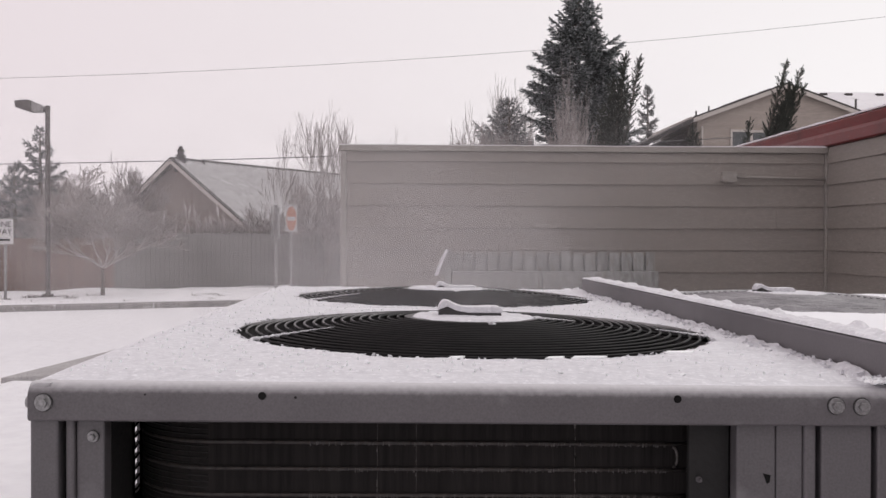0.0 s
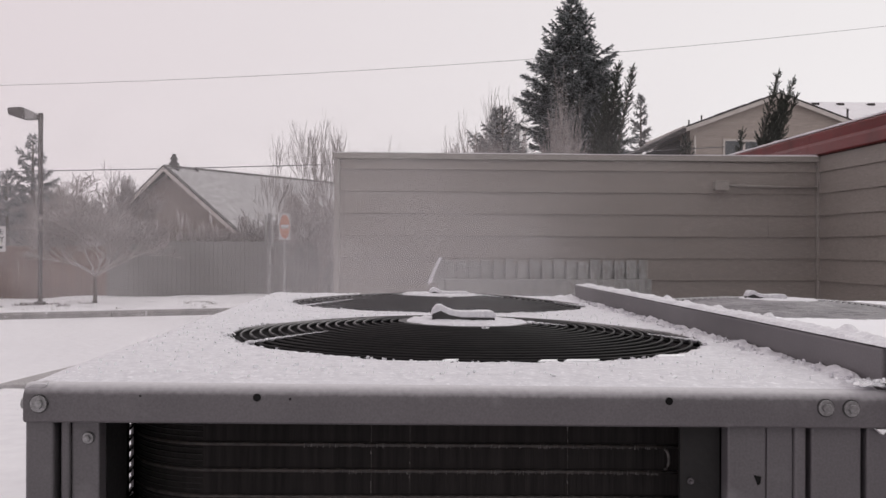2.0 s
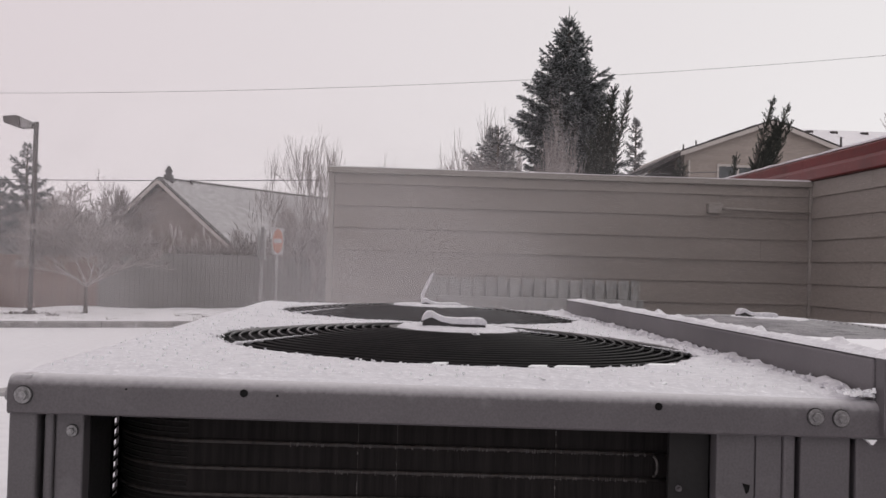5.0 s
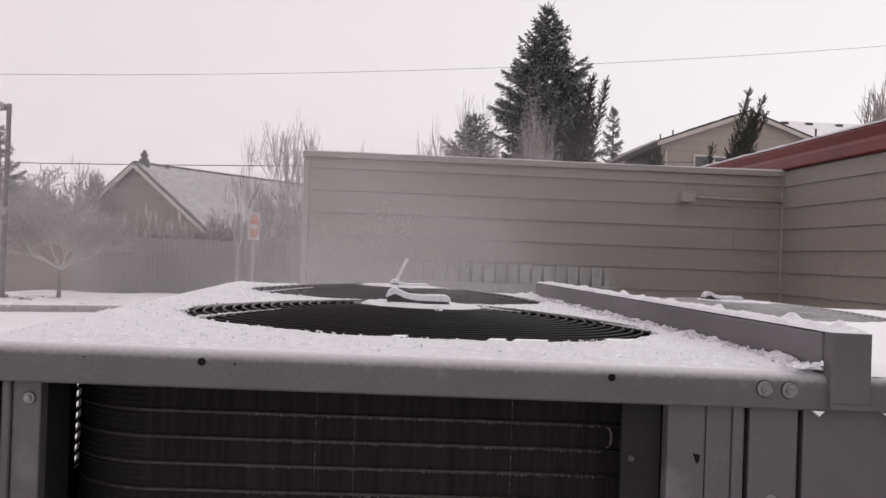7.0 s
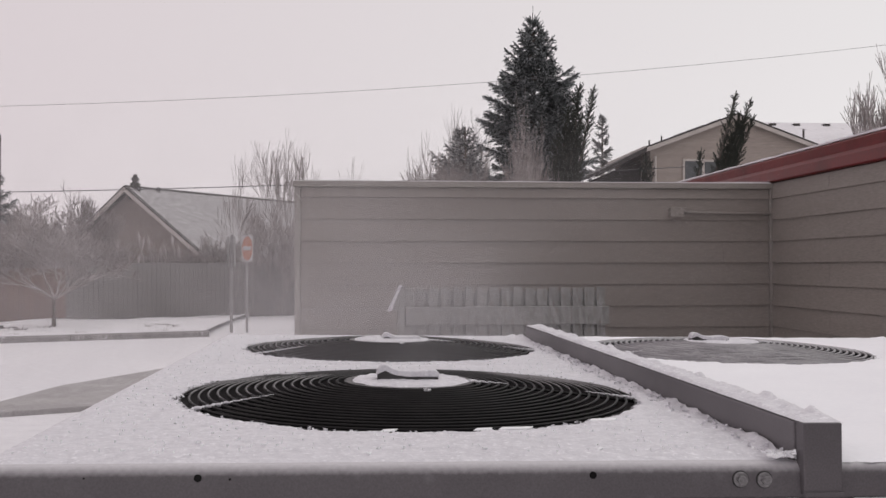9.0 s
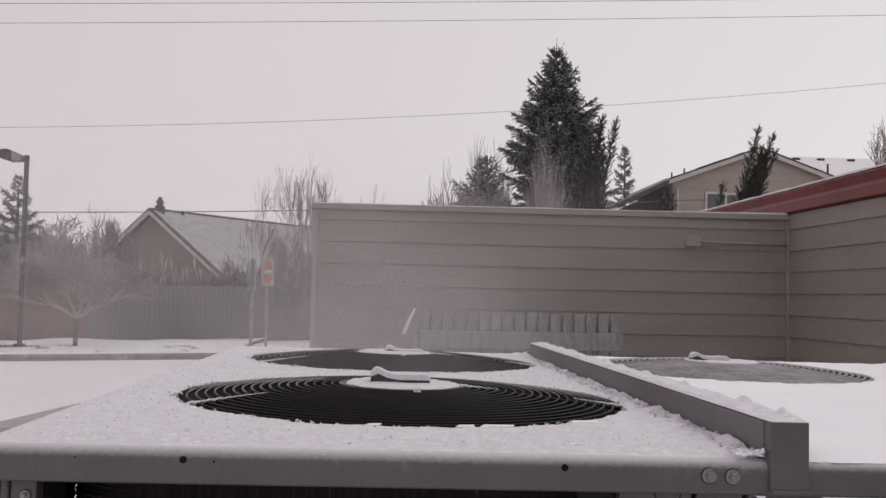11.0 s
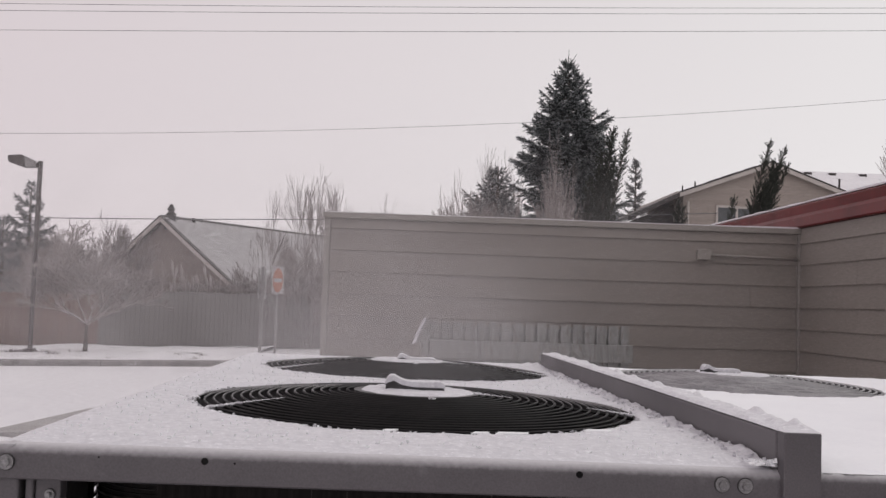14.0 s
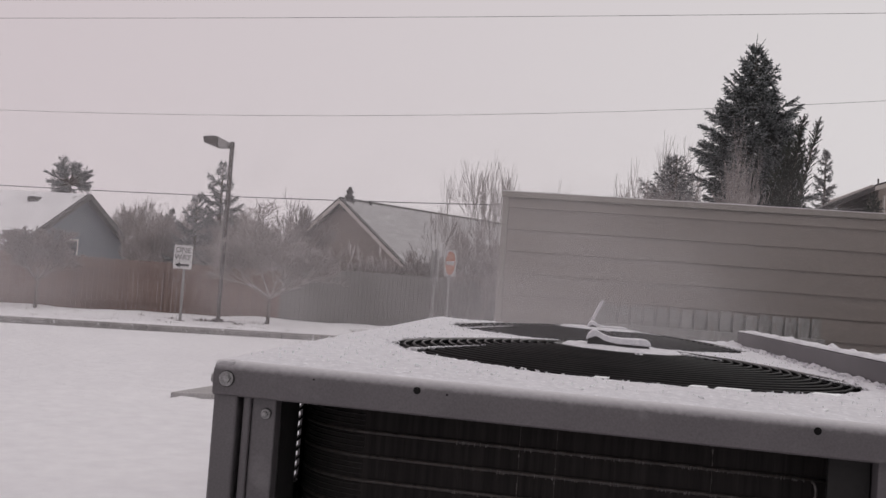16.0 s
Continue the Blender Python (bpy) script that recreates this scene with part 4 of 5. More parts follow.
part("arrow", Shape().prism([(-9.43, 22.471, 1.53), (-9.31, 22.471, 1.60), (-9.31, 22.471, 1.555), (-9.08, 22.471, 1.555), (-9.08, 22.471, 1.505), (-9.31, 22.471, 1.505), (-9.31, 22.471, 1.46)], (0, 0.003, 0)), BLACKP, plate)

no = thing("no_entry_sign", (-2.76, 23.8, 0.0), "red no-entry disc on a white plate, its red paled for fog", "road sign")
part("post", Shape().box(-2.80, 23.80, 0.0, -2.74, 23.83, 1.85), POST, no, bevel=0.004)
pl = part("sign_plate", Shape().box(-2.905, 23.785, 1.74, -2.62, 23.795, 2.40), DULL_WHITE, no, bevel=0.003)
ov = [(-2.762 + 0.125 * math.cos(a), 23.783, 2.07 + 0.30 * math.sin(a)) for a in np.linspace(0, 2 * math.pi, 40, endpoint=False)]
part("red_disc", Shape().prism(ov, (0, 0.001, 0)), SIGNRED, pl)
part("white_bar", Shape().box(-2.865, 23.779, 2.02, -2.66, 23.782, 2.12), DULL_WHITE, pl)

edge_sign = thing("edge_on_sign", (-3.15, 23.8, 0.0), "grey steel signpost with plates seen edge-on", "road sign")
part("post", Shape().box(-3.18, 23.78, 0.0, -3.11, 23.85, 2.40), POST, edge_sign, bevel=0.005)
part("sign_plate", Shape().box(-3.235, 23.65, 1.60, -3.225, 23.95, 2.36), POST, edge_sign)
part("sign_plate", Shape().box(-3.075, 23.65, 1.60, -3.065, 23.95, 2.36), POST, edge_sign)


# ---- fences ----
def fence(a, b, height, mat, label, lift, rails):
    a, b = Vector(a), Vector(b)
    d = (b - a).normalized()
    ang = math.atan2(d.y, d.x)
    f = thing("fence", (a.x, a.y, lift), label, "fence", kind="structure")
    me = mesh_of("picket", Shape().box(0, 0, 0, 0.138, 0.022, height), mat)
    cap_me = mesh_of("picket", Shape().prism([(0, 0, 0), (0.138, 0, 0), (0.138, 0, height - 0.03), (0.11, 0, height), (0.028, 0, height), (0, 0, height - 0.03)], (0, 0.022, 0)), mat)
    n = int((b - a).length / 0.142)
    for i in range(n):
        p = a + d * (i * 0.142)
        piece("picket", cap_me if rails else me, f, Matrix.Translation((p.x, p.y, lift + rnd(-0.012, 0.012))) @ Matrix.Rotation(ang + rnd(-0.02, 0.02), 4, "Z"))
    if rails:
        rm = mesh_of("rail", Shape().box(0, -0.045, 0, 2.4, -0.003, 0.09), mat)
        pm = mesh_of("post", Shape().box(0, -0.10, 0, 0.1, -0.004, height + 0.03), mat)
        for i in range(int((b - a).length / 2.44)):
            p = a + d * (i * 2.44)
            for z in (0.25, height - 0.30):
                piece("rail", rm, f, Matrix.Translation((p.x, p.y, lift + z)) @ Matrix.Rotation(ang, 4, "Z"))
            piece("post", pm, f, Matrix.Translation((p.x - d.x * 0.05, p.y - d.y * 0.05, lift)) @ Matrix.Rotation(ang, 4, "Z"))


fence((-34, 17.5), (-8.6, 29.0), 1.58, FENCE_A, "reddish-brown cedar fence with posts and rails facing the street", 0.0, True)
fence((-8.72, 28.96), (1.0, 33.2), 1.76, FENCE_B, "solid grey weathered board fence", -0.02, False)


# ---- houses ----
def house(name, label, A, B, z_eave, z_peak, run, wall, roofmat, edge, over=0.35, rise=0.14, left_extra=0.0):
    """A gabled house: gable between eave corners A and B, ridge running 'run' metres back from it."""
    A, B = Vector((*A, 0)), Vector((*B, 0))
    P = (A + B) / 2
    along = (B - A).normalized()
    back_dir = Vector((-along.y, along.x, 0))
    h = thing(name, (P.x, P.y, 0), label, "house")
    up = Vector((0, 0, 1))
    half = (B - A).length / 2
    slope = (z_peak - z_eave) / half
    ring = [A, B, B + up * z_eave, P + up * z_peak, A + up * z_eave]
    part("wall", Shape().prism(ring, back_dir * run), wall, h)
    for side, E in ((-1, A), (1, B)):
        low = E + along * side * over + up * (z_eave - slope * over) - back_dir * over
        top = P + up * z_peak - back_dir * over
        th = up * rise
        part("roof", Shape().prism([low + up * 0.02, top + up * 0.02, top + th, low + th], back_dir * (run + 2 * over)), roofmat, h)
        part("barge_board", Shape().prism([low - up * 0.10 - back_dir * 0.05, top - up * 0.10 - back_dir * 0.05, top + th * 0.7 - back_dir * 0.05, low + th * 0.7 - back_dir * 0.05], back_dir * 0.045), edge, h)
        if left_extra and side < 0:
            far = low + along * side * left_extra - up * (slope + 0.13) * left_extra
            part("lean_to_roof", Shape().prism([far + up * 0.02, low + up * 0.02, low + th, far + th], back_dir * (run + over)), DARK_TRIM_AND_SHADE, h)
            part("eave_board", Shape().prism([far - up * 0.10 - back_dir * 0.05, low - up * 0.10 - back_dir * 0.05, low + th * 0.9 - back_dir * 0.05, far + th * 0.9 - back_dir * 0.05], back_dir * 0.045), DARK_TRIM_AND_SHADE, h, "dark eave board")
            # dark slab puts the shade under the lean-to into its colour
            part("lean_to_soffit", Shape().prism([far - up * 0.04, low - up * 0.04, low - up * 0.01, far - up * 0.01], back_dir * (run + over)), DARK_TRIM_AND_SHADE, h)
        part("shingle_edge", Shape().prism([low + th * 0.72 - back_dir * 0.06, top + th * 0.72 - back_dir * 0.06, top + th * 0.72 + up * 0.06 - back_dir * 0.06, low + th * 0.72 + up * 0.06 - back_dir * 0.06], back_dir * 0.2), DARK_TRIM_AND_SHADE, h)
        # dark slab keeps the pale roof's underside in painted shade
        part("soffit", Shape().prism([low - up * 0.035, top - up * 0.035, top - up * 0.005, low - up * 0.005], back_dir * (run + over)), DARK_TRIM_AND_SHADE, h)
        part("gutter", Shape().prism([low + along * side * 0.002 + up * 0.1, low + along * side * 0.1 + up * 0.1, low + along * side * 0.1 - up * 0.02, low + along * side * 0.002 - up * 0.02], back_dir * (run + 2 * over)), edge, h)
    return h, P, along, back_dir


def window(h, c, along, w, z0, z1, out):
    s = Shape()
    o = out.normalized() * 0.03
    a, b = c - along * w / 2, c + along * w / 2
    up = Vector((0, 0, 1))
    win = part("window", Shape().prism([a + up * z0, b + up * z0, b + up * z1, a + up * z1], o), GLASS, h, "dark window with a pale frame")
    for p, q, r0, r1 in ((a - along * 0.07, b + along * 0.07, z0 - 0.08, z0), (a - along * 0.07, b + along * 0.07, z1, z1 + 0.08), (a - along * 0.07, a, z0, z1), (b, b + along * 0.07, z0, z1)):
        part("window_frame", Shape().prism([p + up * r0, q + up * r0, q + up * r1, p + up * r1], o * 1.6), HOUSE_TRIM, win)


hb, P, al, bd = house("brown_house", "brown gabled house with frosted shingles and a chimney", (-13.33, 44.3), (-6.33, 39.7), 2.14, 4.95, 13, BROWN_WALL, ROOF_SNOW, HOUSE_TRIM)
ch = Shape()
c = P + bd * 0.25
for k, (r, z0, z1) in enumerate(((0.24, 4.5, 5.10), (0.18, 5.10, 5.26), (0.11, 5.26, 5.52), (0.15, 5.40, 5.47), (0.07, 5.52, 5.64))):
    ch.box(c.x - r, c.y - r, z0, c.x + r, c.y + r, z1)
part("chimney", ch, DARK_TRIM_AND_SHADE, hb)
r0 = P - bd * 0.35 + Vector((0, 0, 5.09))
part("ridge_cap", Shape().prism([r0 - al * 0.10 - Vector((0, 0, 0.06)), r0 + al * 0.10 - Vector((0, 0, 0.06)), r0 + Vector((0, 0, 0.05))], bd * 13.7), DARK_TRIM_AND_SHADE, hb, "dark ridge cap")
part("roof_vent", Shape().disc((c.x + 0.8, c.y + 0.9, 4.75), 0.08, 0.4, 10), DARK_TRIM_AND_SHADE, hb)

hl, P, al, bd = house("slate_blue_house", "slate-blue gabled house under a snow-covered roof", (-22.9, 37.3), (-21.8, 46.7), 1.72, 4.40, 15, BLUE_WALL, ROOF_WHITE, DARK_TRIM_AND_SHADE)
window(hl, Vector((-22.42, 41.4, 0)), al, 0.75, 1.5, 2.3, -bd)
for k in (2.0, 5.5):
    q = P + bd * k - al * 0.8
    part("roof_vent", Shape().box(q.x - 0.25, q.y - 0.2, 3.9, q.x + 0.25, q.y + 0.2, 4.22), DARK_TRIM_AND_SHADE, hl)

ht, P, al, bd = house("tan_house", "two-storey tan house with a snowy roof and vents", (10.5, 33.5), (16.8, 33.4), 5.90, 7.05, 5, TAN_WALL, ROOF_WHITE, HOUSE_TRIM, over=0.2, left_extra=1.85, rise=0.07)
A = Vector((10.5, 33.5, 0))
window(ht, A + al * 1.58, al, 0.64, 4.40, 5.42, -bd)
window(ht, A + al * 2.29, al, 0.60, 4.40, 5.40, -bd)
part("downspout", Shape().tube([A + al * 0.16 - bd * 0.06 + Vector((0, 0, z)) for z in (5.60, 5.45, 0.2)], 0.045, 6), HOUSE_TRIM, ht)
# shade under the eave is put into this wall's near-black colour
part("shaded_recessed_wall", Shape().prism([A - al * 1.9 + bd * 1.2, A + bd * 1.2, A + bd * 1.2 + Vector((0, 0, 5.60)), A - al * 1.9 + bd * 1.2 + Vector((0, 0, 4.80))], bd * 3.5), DARK_TRIM_AND_SHADE, ht)
for k, w in ((0.62, 0.18), (1.22, 0.16), (1.58, 0.14), (1.97, 0.15)):
    q = P - al * k + bd * 0.25
    z = 7.12 - k * 0.365
    part("roof_vent", Shape().prism([q - al * w + Vector((0, 0, z - 0.365 * w - 0.03)), q + al * w + Vector((0, 0, z + 0.365 * w - 0.03)), q + al * w + Vector((0, 0, z + 0.365 * w + 0.07)), q - al * w + Vector((0, 0, z - 0.365 * w + 0.07))], bd * 0.4), DARK_TRIM_AND_SHADE, ht)
for k, h in ((0.14, 0.14), (2.64, 0.22), (3.10, 0.22)):
    q = P - al * k + bd * 0.3
    part("vent_pipe", Shape().disc((q.x, q.y, 7.05 - k * 0.365), 0.03, h + 0.07, 8), DARK_TRIM_AND_SHADE, ht)
# the wing behind the gable, its roof falling to both sides of a level ridge
ridge = Vector((14.3, 37.0, 0))
for side in (-1, 1):
    part("cross_roof", Shape().prism([ridge + Vector((0, 0, 7.43)), ridge + Vector((0, 0, 7.33)), ridge + Vector((0, 3.2 * side, 5.89)), ridge + Vector((0, 3.2 * side, 5.99))], (15, 0, 0)), ROOF_WHITE, ht)
part("rear_wall", Shape().prism([ridge + Vector((0, -2.4, 0)), ridge + Vector((0, 2.4, 0)), ridge + Vector((0, 2.4, 6.2)), ridge + Vector((0, 0, 7.25)), ridge + Vector((0, -2.4, 6.2))], (14.6, 0, 0)), TAN_WALL, ht)
for k in (2.2, 3.2, 4.45, 6.4, 8.3):
    q = ridge + Vector((k, -0.32, 7.22))
    part("roof_vent", Shape().box(q.x - 0.13, q.y - 0.12, q.z, q.x + 0.13, q.y + 0.12, q.z + 0.11), DARK_TRIM_AND_SHADE, ht)
part("vent_pipe", Shape().disc((17.0, 35.0, 6.5), 0.04, 0.36, 8), DARK_TRIM_AND_SHADE, ht)


# ---- trees and bushes ----
def spikes(s, p, d, count, length, width, fan=0.75):
    """Small needle clumps round the point p, pointing roughly along d."""
    for _ in range(count):
        v = (d + Vector((rnd(-1, 1), rnd(-1, 1), rnd(-0.7, 1))) * fan).normalized() * length * rnd(0.6, 1.2)
        side = v.cross(Vector((rnd(-1, 1), rnd(-1, 1), rnd(-1, 1)))).normalized() * width
        oth = v.cross(side).normalized() * width
        s.add([p - side, p + side, p + oth, p + v], [(0, 1, 3), (1, 2, 3), (2, 0, 3)])


def brush(s, frosty, p, q, share, length, width, gap, lush=3):
    """A twig clothed in needles; a share of them, most at the tip, wear frost."""
    d = q - p
    n = max(2, int(d.length / gap))
    d.normalize()
    for i in range(n + 1):
        f = i / n
        c = p.lerp(q, f)
        for _ in range(lush):
            spikes(frosty if rnd(0, 1) < share * (0.35 + 1.3 * f) else s, c, d, 1, length * (1.15 - 0.45 * f), width, 0.62)


def conifer(name, x, y, z0, z1, profile, mats, label, seed, z_from, whorl=0.14, per=7, share=0.3, needle=0.09, leader=0.0):
    """Whorls of limbs, each carrying flat sprays of needle-clothed twigs; profile gives reach by depth under the tip."""
    random.seed(seed)
    t = thing(name, (x, y, z0), label, "tree")
    part("trunk", Shape().tube([(x, y, z0), (x + 0.02, y, (z0 + z1) / 2), (x, y, z1)], [0.17, 0.09, 0.012], 7), BARK, t, smooth=True)
    s, frosty, limbs = Shape(), Shape(), Shape()
    depths, reaches = [q[0] for q in profile], [q[1] for q in profile]
    z = z1 - 0.12
    while z > z_from:
        depth = z1 - z
        reach = float(np.interp(depth, depths, reaches)) * rnd(0.85, 1.12)
        young = max(0.0, 1 - depth / 2.2)
        turn = rnd(0, 6.283)
        for b in range(per):
            a = turn + 6.283 * b / per + rnd(-0.35, 0.35)
            L = reach * rnd(0.50, 1.10)
            out = Vector((math.cos(a), math.sin(a), 0))
            base = Vector((x, y, z - L * (0.12 + 0.75 * young) + rnd(-0.5, 0.5) * whorl))
            mid = base + out * L * 0.55 + Vector((0, 0, L * (-0.02 + 0.35 * young)))
            tip = base + out * L + Vector((0, 0, L * (0.16 + 0.75 * young)))
            limbs.tube([base, mid, tip], [0.020, 0.012, 0.004], 4)
            side = Vector((-out.y, out.x, 0))
            steps = max(2, int(L / 0.085))
            for i in range(steps):
                f = 0.22 + 0.78 * (i + rnd(0, 0.8)) / steps
                c = base.lerp(mid, f / 0.55) if f < 0.55 else mid.lerp(tip, min((f - 0.55) / 0.45, 1))
                for sign in (-1, 1):
                    reach2 = (0.36 * L * max(1 - f, 0.02) ** 0.6 + 0.07) * rnd(0.7, 1.2)
                    v = (out * 0.8 + side * sign * rnd(0.3, 0.95) + Vector((0, 0, rnd(-0.55, 0.45)))).normalized()
                    brush(s, frosty, c, c + v * reach2, share, needle, needle * 0.15, needle * 0.5)
            brush(s, frosty, mid, tip + (tip - mid).normalized() * 0.06, share, needle, needle * 0.15, needle * 0.4, 4)
            brush(s, frosty, base.lerp(mid, 0.3), mid, 0.0, needle, needle * 0.15, needle * 0.5)
        z -= whorl * rnd(0.8, 1.2)
    if leader:
        for k in range(9):
            a = rnd(0, 6.283)
            h = rnd(-0.75, -0.25)
            brush(s, s, Vector((x, y, z1 + h)), Vector((x + 0.30 * math.cos(a), y + 0.30 * math.sin(a), z1 + h + rnd(0.22, 0.42))), 0, needle * 0.5, 0.010, 0.03)
        brush(s, s, Vector((x, y, z1 - 0.5)), Vector((x + 0.01, y, z1 + leader)), 0, needle * 0.4, 0.011, 0.025)
    part("bough", limbs, BARK, t)
    part("crown", s, mats[0], t)
    if frosty.v:
        part("frosted_tip", frosty, mats[1], t, "hoar-frosted needle tips")
    return t


def juniper(name, x, y, z0, tips, mat, label, seed, size=0.16, share=0.0, frost_mat=None, fork=0.0):
    """A leaning upright conifer: several limbs, each a ragged plume of branchlets that sweep up."""
    random.seed(seed)
    t = thing(name, (x, y, z0), label, "tree")
    s, frosty, limbs = Shape(), Shape(), Shape()
    if fork:
        part("trunk", Shape().tube([(x, y, z0), (x, y, fork)], [0.22, 0.12], 7), BARK, t, smooth=True)
    for tx, ty, tz, fat in tips:
        a, b = Vector((x, y, z0 + fork)), Vector((tx, ty, tz))
        mid = a.lerp(b, 0.5) + Vector((rnd(-0.1, 0.1), rnd(-0.1, 0.1), 0))
        limbs.tube([a, mid, b], [0.09, 0.05, 0.01], 5)
        axis = (b - mid).normalized()
        n = int((b - a).length * 0.6 / (size * 0.17))
        for i in range(n):
            f = 0.4 + 0.6 * (i + rnd(0, 1)) / n
            q = a.lerp(mid, f * 2) if f < 0.5 else mid.lerp(b, f * 2 - 1)
            w = (fat * 0.75 * (1 - f) ** 0.55 + size * 0.9) * rnd(0.5, 1.15)
            turn = rnd(0, 6.283)
            d = (axis * rnd(0.75, 1.15) + Vector((math.cos(turn), math.sin(turn), rnd(-0.1, 0.3))) * 0.8).normalized()
            brush(s, frosty, q, q + d * w, share, size * 0.7, size * 0.10, size * 0.36)
        brush(s, frosty, b - axis * 0.1, b + axis * size, share, size * 0.5, size * 0.09, size * 0.2)
    part("bough", limbs, BARK, t)
    part("crown", s, mat, t)
    if frosty.v:
        part("frosted_tip", frosty, frost_mat, t, "hoar-frosted needle tips")


def branches(s, p, d, length, r, depth, spread, up, twig, sides=4):
    pts, rad = [p.copy()], [r]
    q, v = p.copy(), d.copy()
    for k in range(3):
        v = (v + Vector((rnd(-1, 1), rnd(-1, 1), rnd(-1, 1))) * 0.16 + Vector((0, 0, up * 0.10))).normalized()
        q = q + v * length / 3
        pts.append(q.copy())
        rad.append(max(r * (1 - 0.22 * (k + 1)), twig))
    s.tube(pts, rad, sides if r > 0.012 else 3)
    if depth == 0:
        return
    for i in range(random.choice((3, 3, 4))):
        f = rnd(0.35, 1.0)
        k = min(int(f * 3), 2)
        base = pts[k].lerp(pts[k + 1], f * 3 - k)
        nd = (v + Vector((rnd(-1, 1), rnd(-1, 1), rnd(-0.5, 0.8))) * spread + Vector((0, 0, up * 0.25))).normalized()
        branches(s, base, nd, length * rnd(0.58, 0.82), max(r * 0.58, twig), depth - 1, spread, up, twig)


def bare_tree(name, x, y, z0, height, label, seed, stems=1, depth=5, spread=0.7, up=0.5, r=0.06, twig=0.006, mat=FROST_TWIG, lean=0.25, trunk_mat=None, trunk=0.3, half=None, slim=0.62):
    random.seed(seed)
    t = thing(name, (x, y, z0), label, "tree" if stems < 4 else "bush")
    fork = Vector((x, y, z0 + height * trunk))
    if trunk > 0.02:
        part("trunk", Shape().tube([(x, y, z0 - 0.05), (x, y, z0 + height * trunk * 0.5), fork], [r * 1.5, r * 1.2, r], 7), trunk_mat or BARK, t, smooth=True)
    s = Shape()
    for i in range(stems):
        a = 6.283 * i / stems + rnd(-0.4, 0.4)
        d = Vector((math.cos(a) * lean, math.sin(a) * lean, 1)).normalized()
        o = Vector((rnd(-0.2, 0.2), rnd(-0.2, 0.2), 0)) if stems > 3 and trunk < 0.02 else Vector((0, 0, 0))
        branches(s, fork + o - Vector((0, 0, 0.02)), d, height * (1 - trunk) * 0.42 * rnd(0.8, 1.15), r * 0.8, depth, spread, up, twig)
    # bring the grown crown to its height and spread
    zs = sorted(v[2] for v in s.v)
    kz = (z0 + height - fork.z) / (zs[int(len(zs) * 0.985)] - fork.z)
    ds = sorted(math.hypot(v[0] - x, v[1] - y) for v in s.v)
    kx = max((half or height * 0.3) / ds[int(len(ds) * 0.97)], slim * kz)
    s.v = [(x + (v[0] - x) * kx, y + (v[1] - y) * kx, fork.z + (v[2] - fork.z) * kz) for v in s.v]
    part("crown", s, mat, t)


conifer("spruce_tree", 5.55, 30, 0, 9.62, ((0, 0.06), (0.35, 0.42), (0.9, 0.82), (1.5, 0.98), (2.0, 1.25), (2.5, 1.45), (3.2, 1.62), (4.6, 1.85), (6, 1.95)), (SPRUCE, FROST_NEEDLE), "tall blue-green spruce dusted with frost", 11, 3.9, whorl=0.18, per=9, share=0.36, needle=0.11, leader=0.34)
conifer("spruce_tree", 3.35, 31.5, 0, 6.25, ((0, 0.06), (0.4, 0.35), (1.0, 0.75), (2.2, 1.15), (4, 1.5)), (FAR_GREEN, FROST_HAZE_FAR), "low hoar-frosted spruce beside the tall one", 15, 3.6, per=6, whorl=0.2, share=0.45)
juniper("juniper_tree", 5.3, 27, 0, [(6.36, 27, 6.80, 0.75), (6.79, 27, 6.72, 0.6), (6.05, 27.1, 6.1, 0.9), (6.3, 26.9, 6.2, 0.9), (6.1, 27.1, 5.6, 0.9), (6.42, 27, 5.9, 0.7), (5.7, 27, 5.3, 0.8), (6.35, 27, 5.2, 0.6), (5.95, 26.8, 4.9, 0.8)], JUNIPER, "dark flame-shaped juniper with several tips", 12, size=0.15)
juniper("juniper_tree", 8.3, 24, 0, [(9.80, 24, 6.06, 0.45), (10.20, 24, 5.90, 0.45), (10.26, 24, 5.45, 0.4), (9.95, 24.1, 5.55, 0.8), (10.05, 24.0, 5.45, 0.7), (9.85, 23.9, 5.2, 0.9), (9.7, 24, 4.9, 0.9), (9.95, 24.1, 5.0, 0.8), (9.6, 23.9, 4.7, 0.9), (8.86, 24, 4.55, 0.3)], JUNIPER, "slim dark juniper leaning before the tan house", 13, size=0.13)
juniper("juniper_tree", 9.6, 31, 0, [(9.55, 31, 5.25, 0.4), (9.70, 31, 5.05, 0.5), (9.48, 31.1, 4.9, 0.5)], JUNIPER, "small dark juniper beside the tan house's downspout", 33, size=0.14)
conifer("spruce_tree", 10.42, 40, 0, 8.15, ((0, 0.05), (0.5, 0.26), (1.1, 0.42), (2.0, 0.60), (4, 0.9)), (FAR_GREEN, FROST_HAZE_FAR), "small frosted pine behind the junipers", 14, 4.8, whorl=0.24, per=5, share=0.4, needle=0.11)
conifer("spruce_tree", 3.2, 28.5, 0, 5.85, ((0, 0.08), (0.4, 0.45), (1.0, 1.0), (2.0, 1.5), (3, 1.8)), (FAR_GREEN, FROST_HAZE_FAR), "broad frosted conifer beside the tall spruce", 16, 3.4, whorl=0.2, per=6, share=0.5)
conifer("spruce_tree", -12.7, 34, 0, 5.45, ((0, 0.05), (0.5, 0.34), (1.0, 0.66), (1.8, 0.88), (3.5, 1.15)), (FAR_GREEN, FROST_HAZE_FAR), "hazy frosted young pine behind the fence", 16, 1.5, whorl=0.25, per=5, share=0.25, needle=0.12)
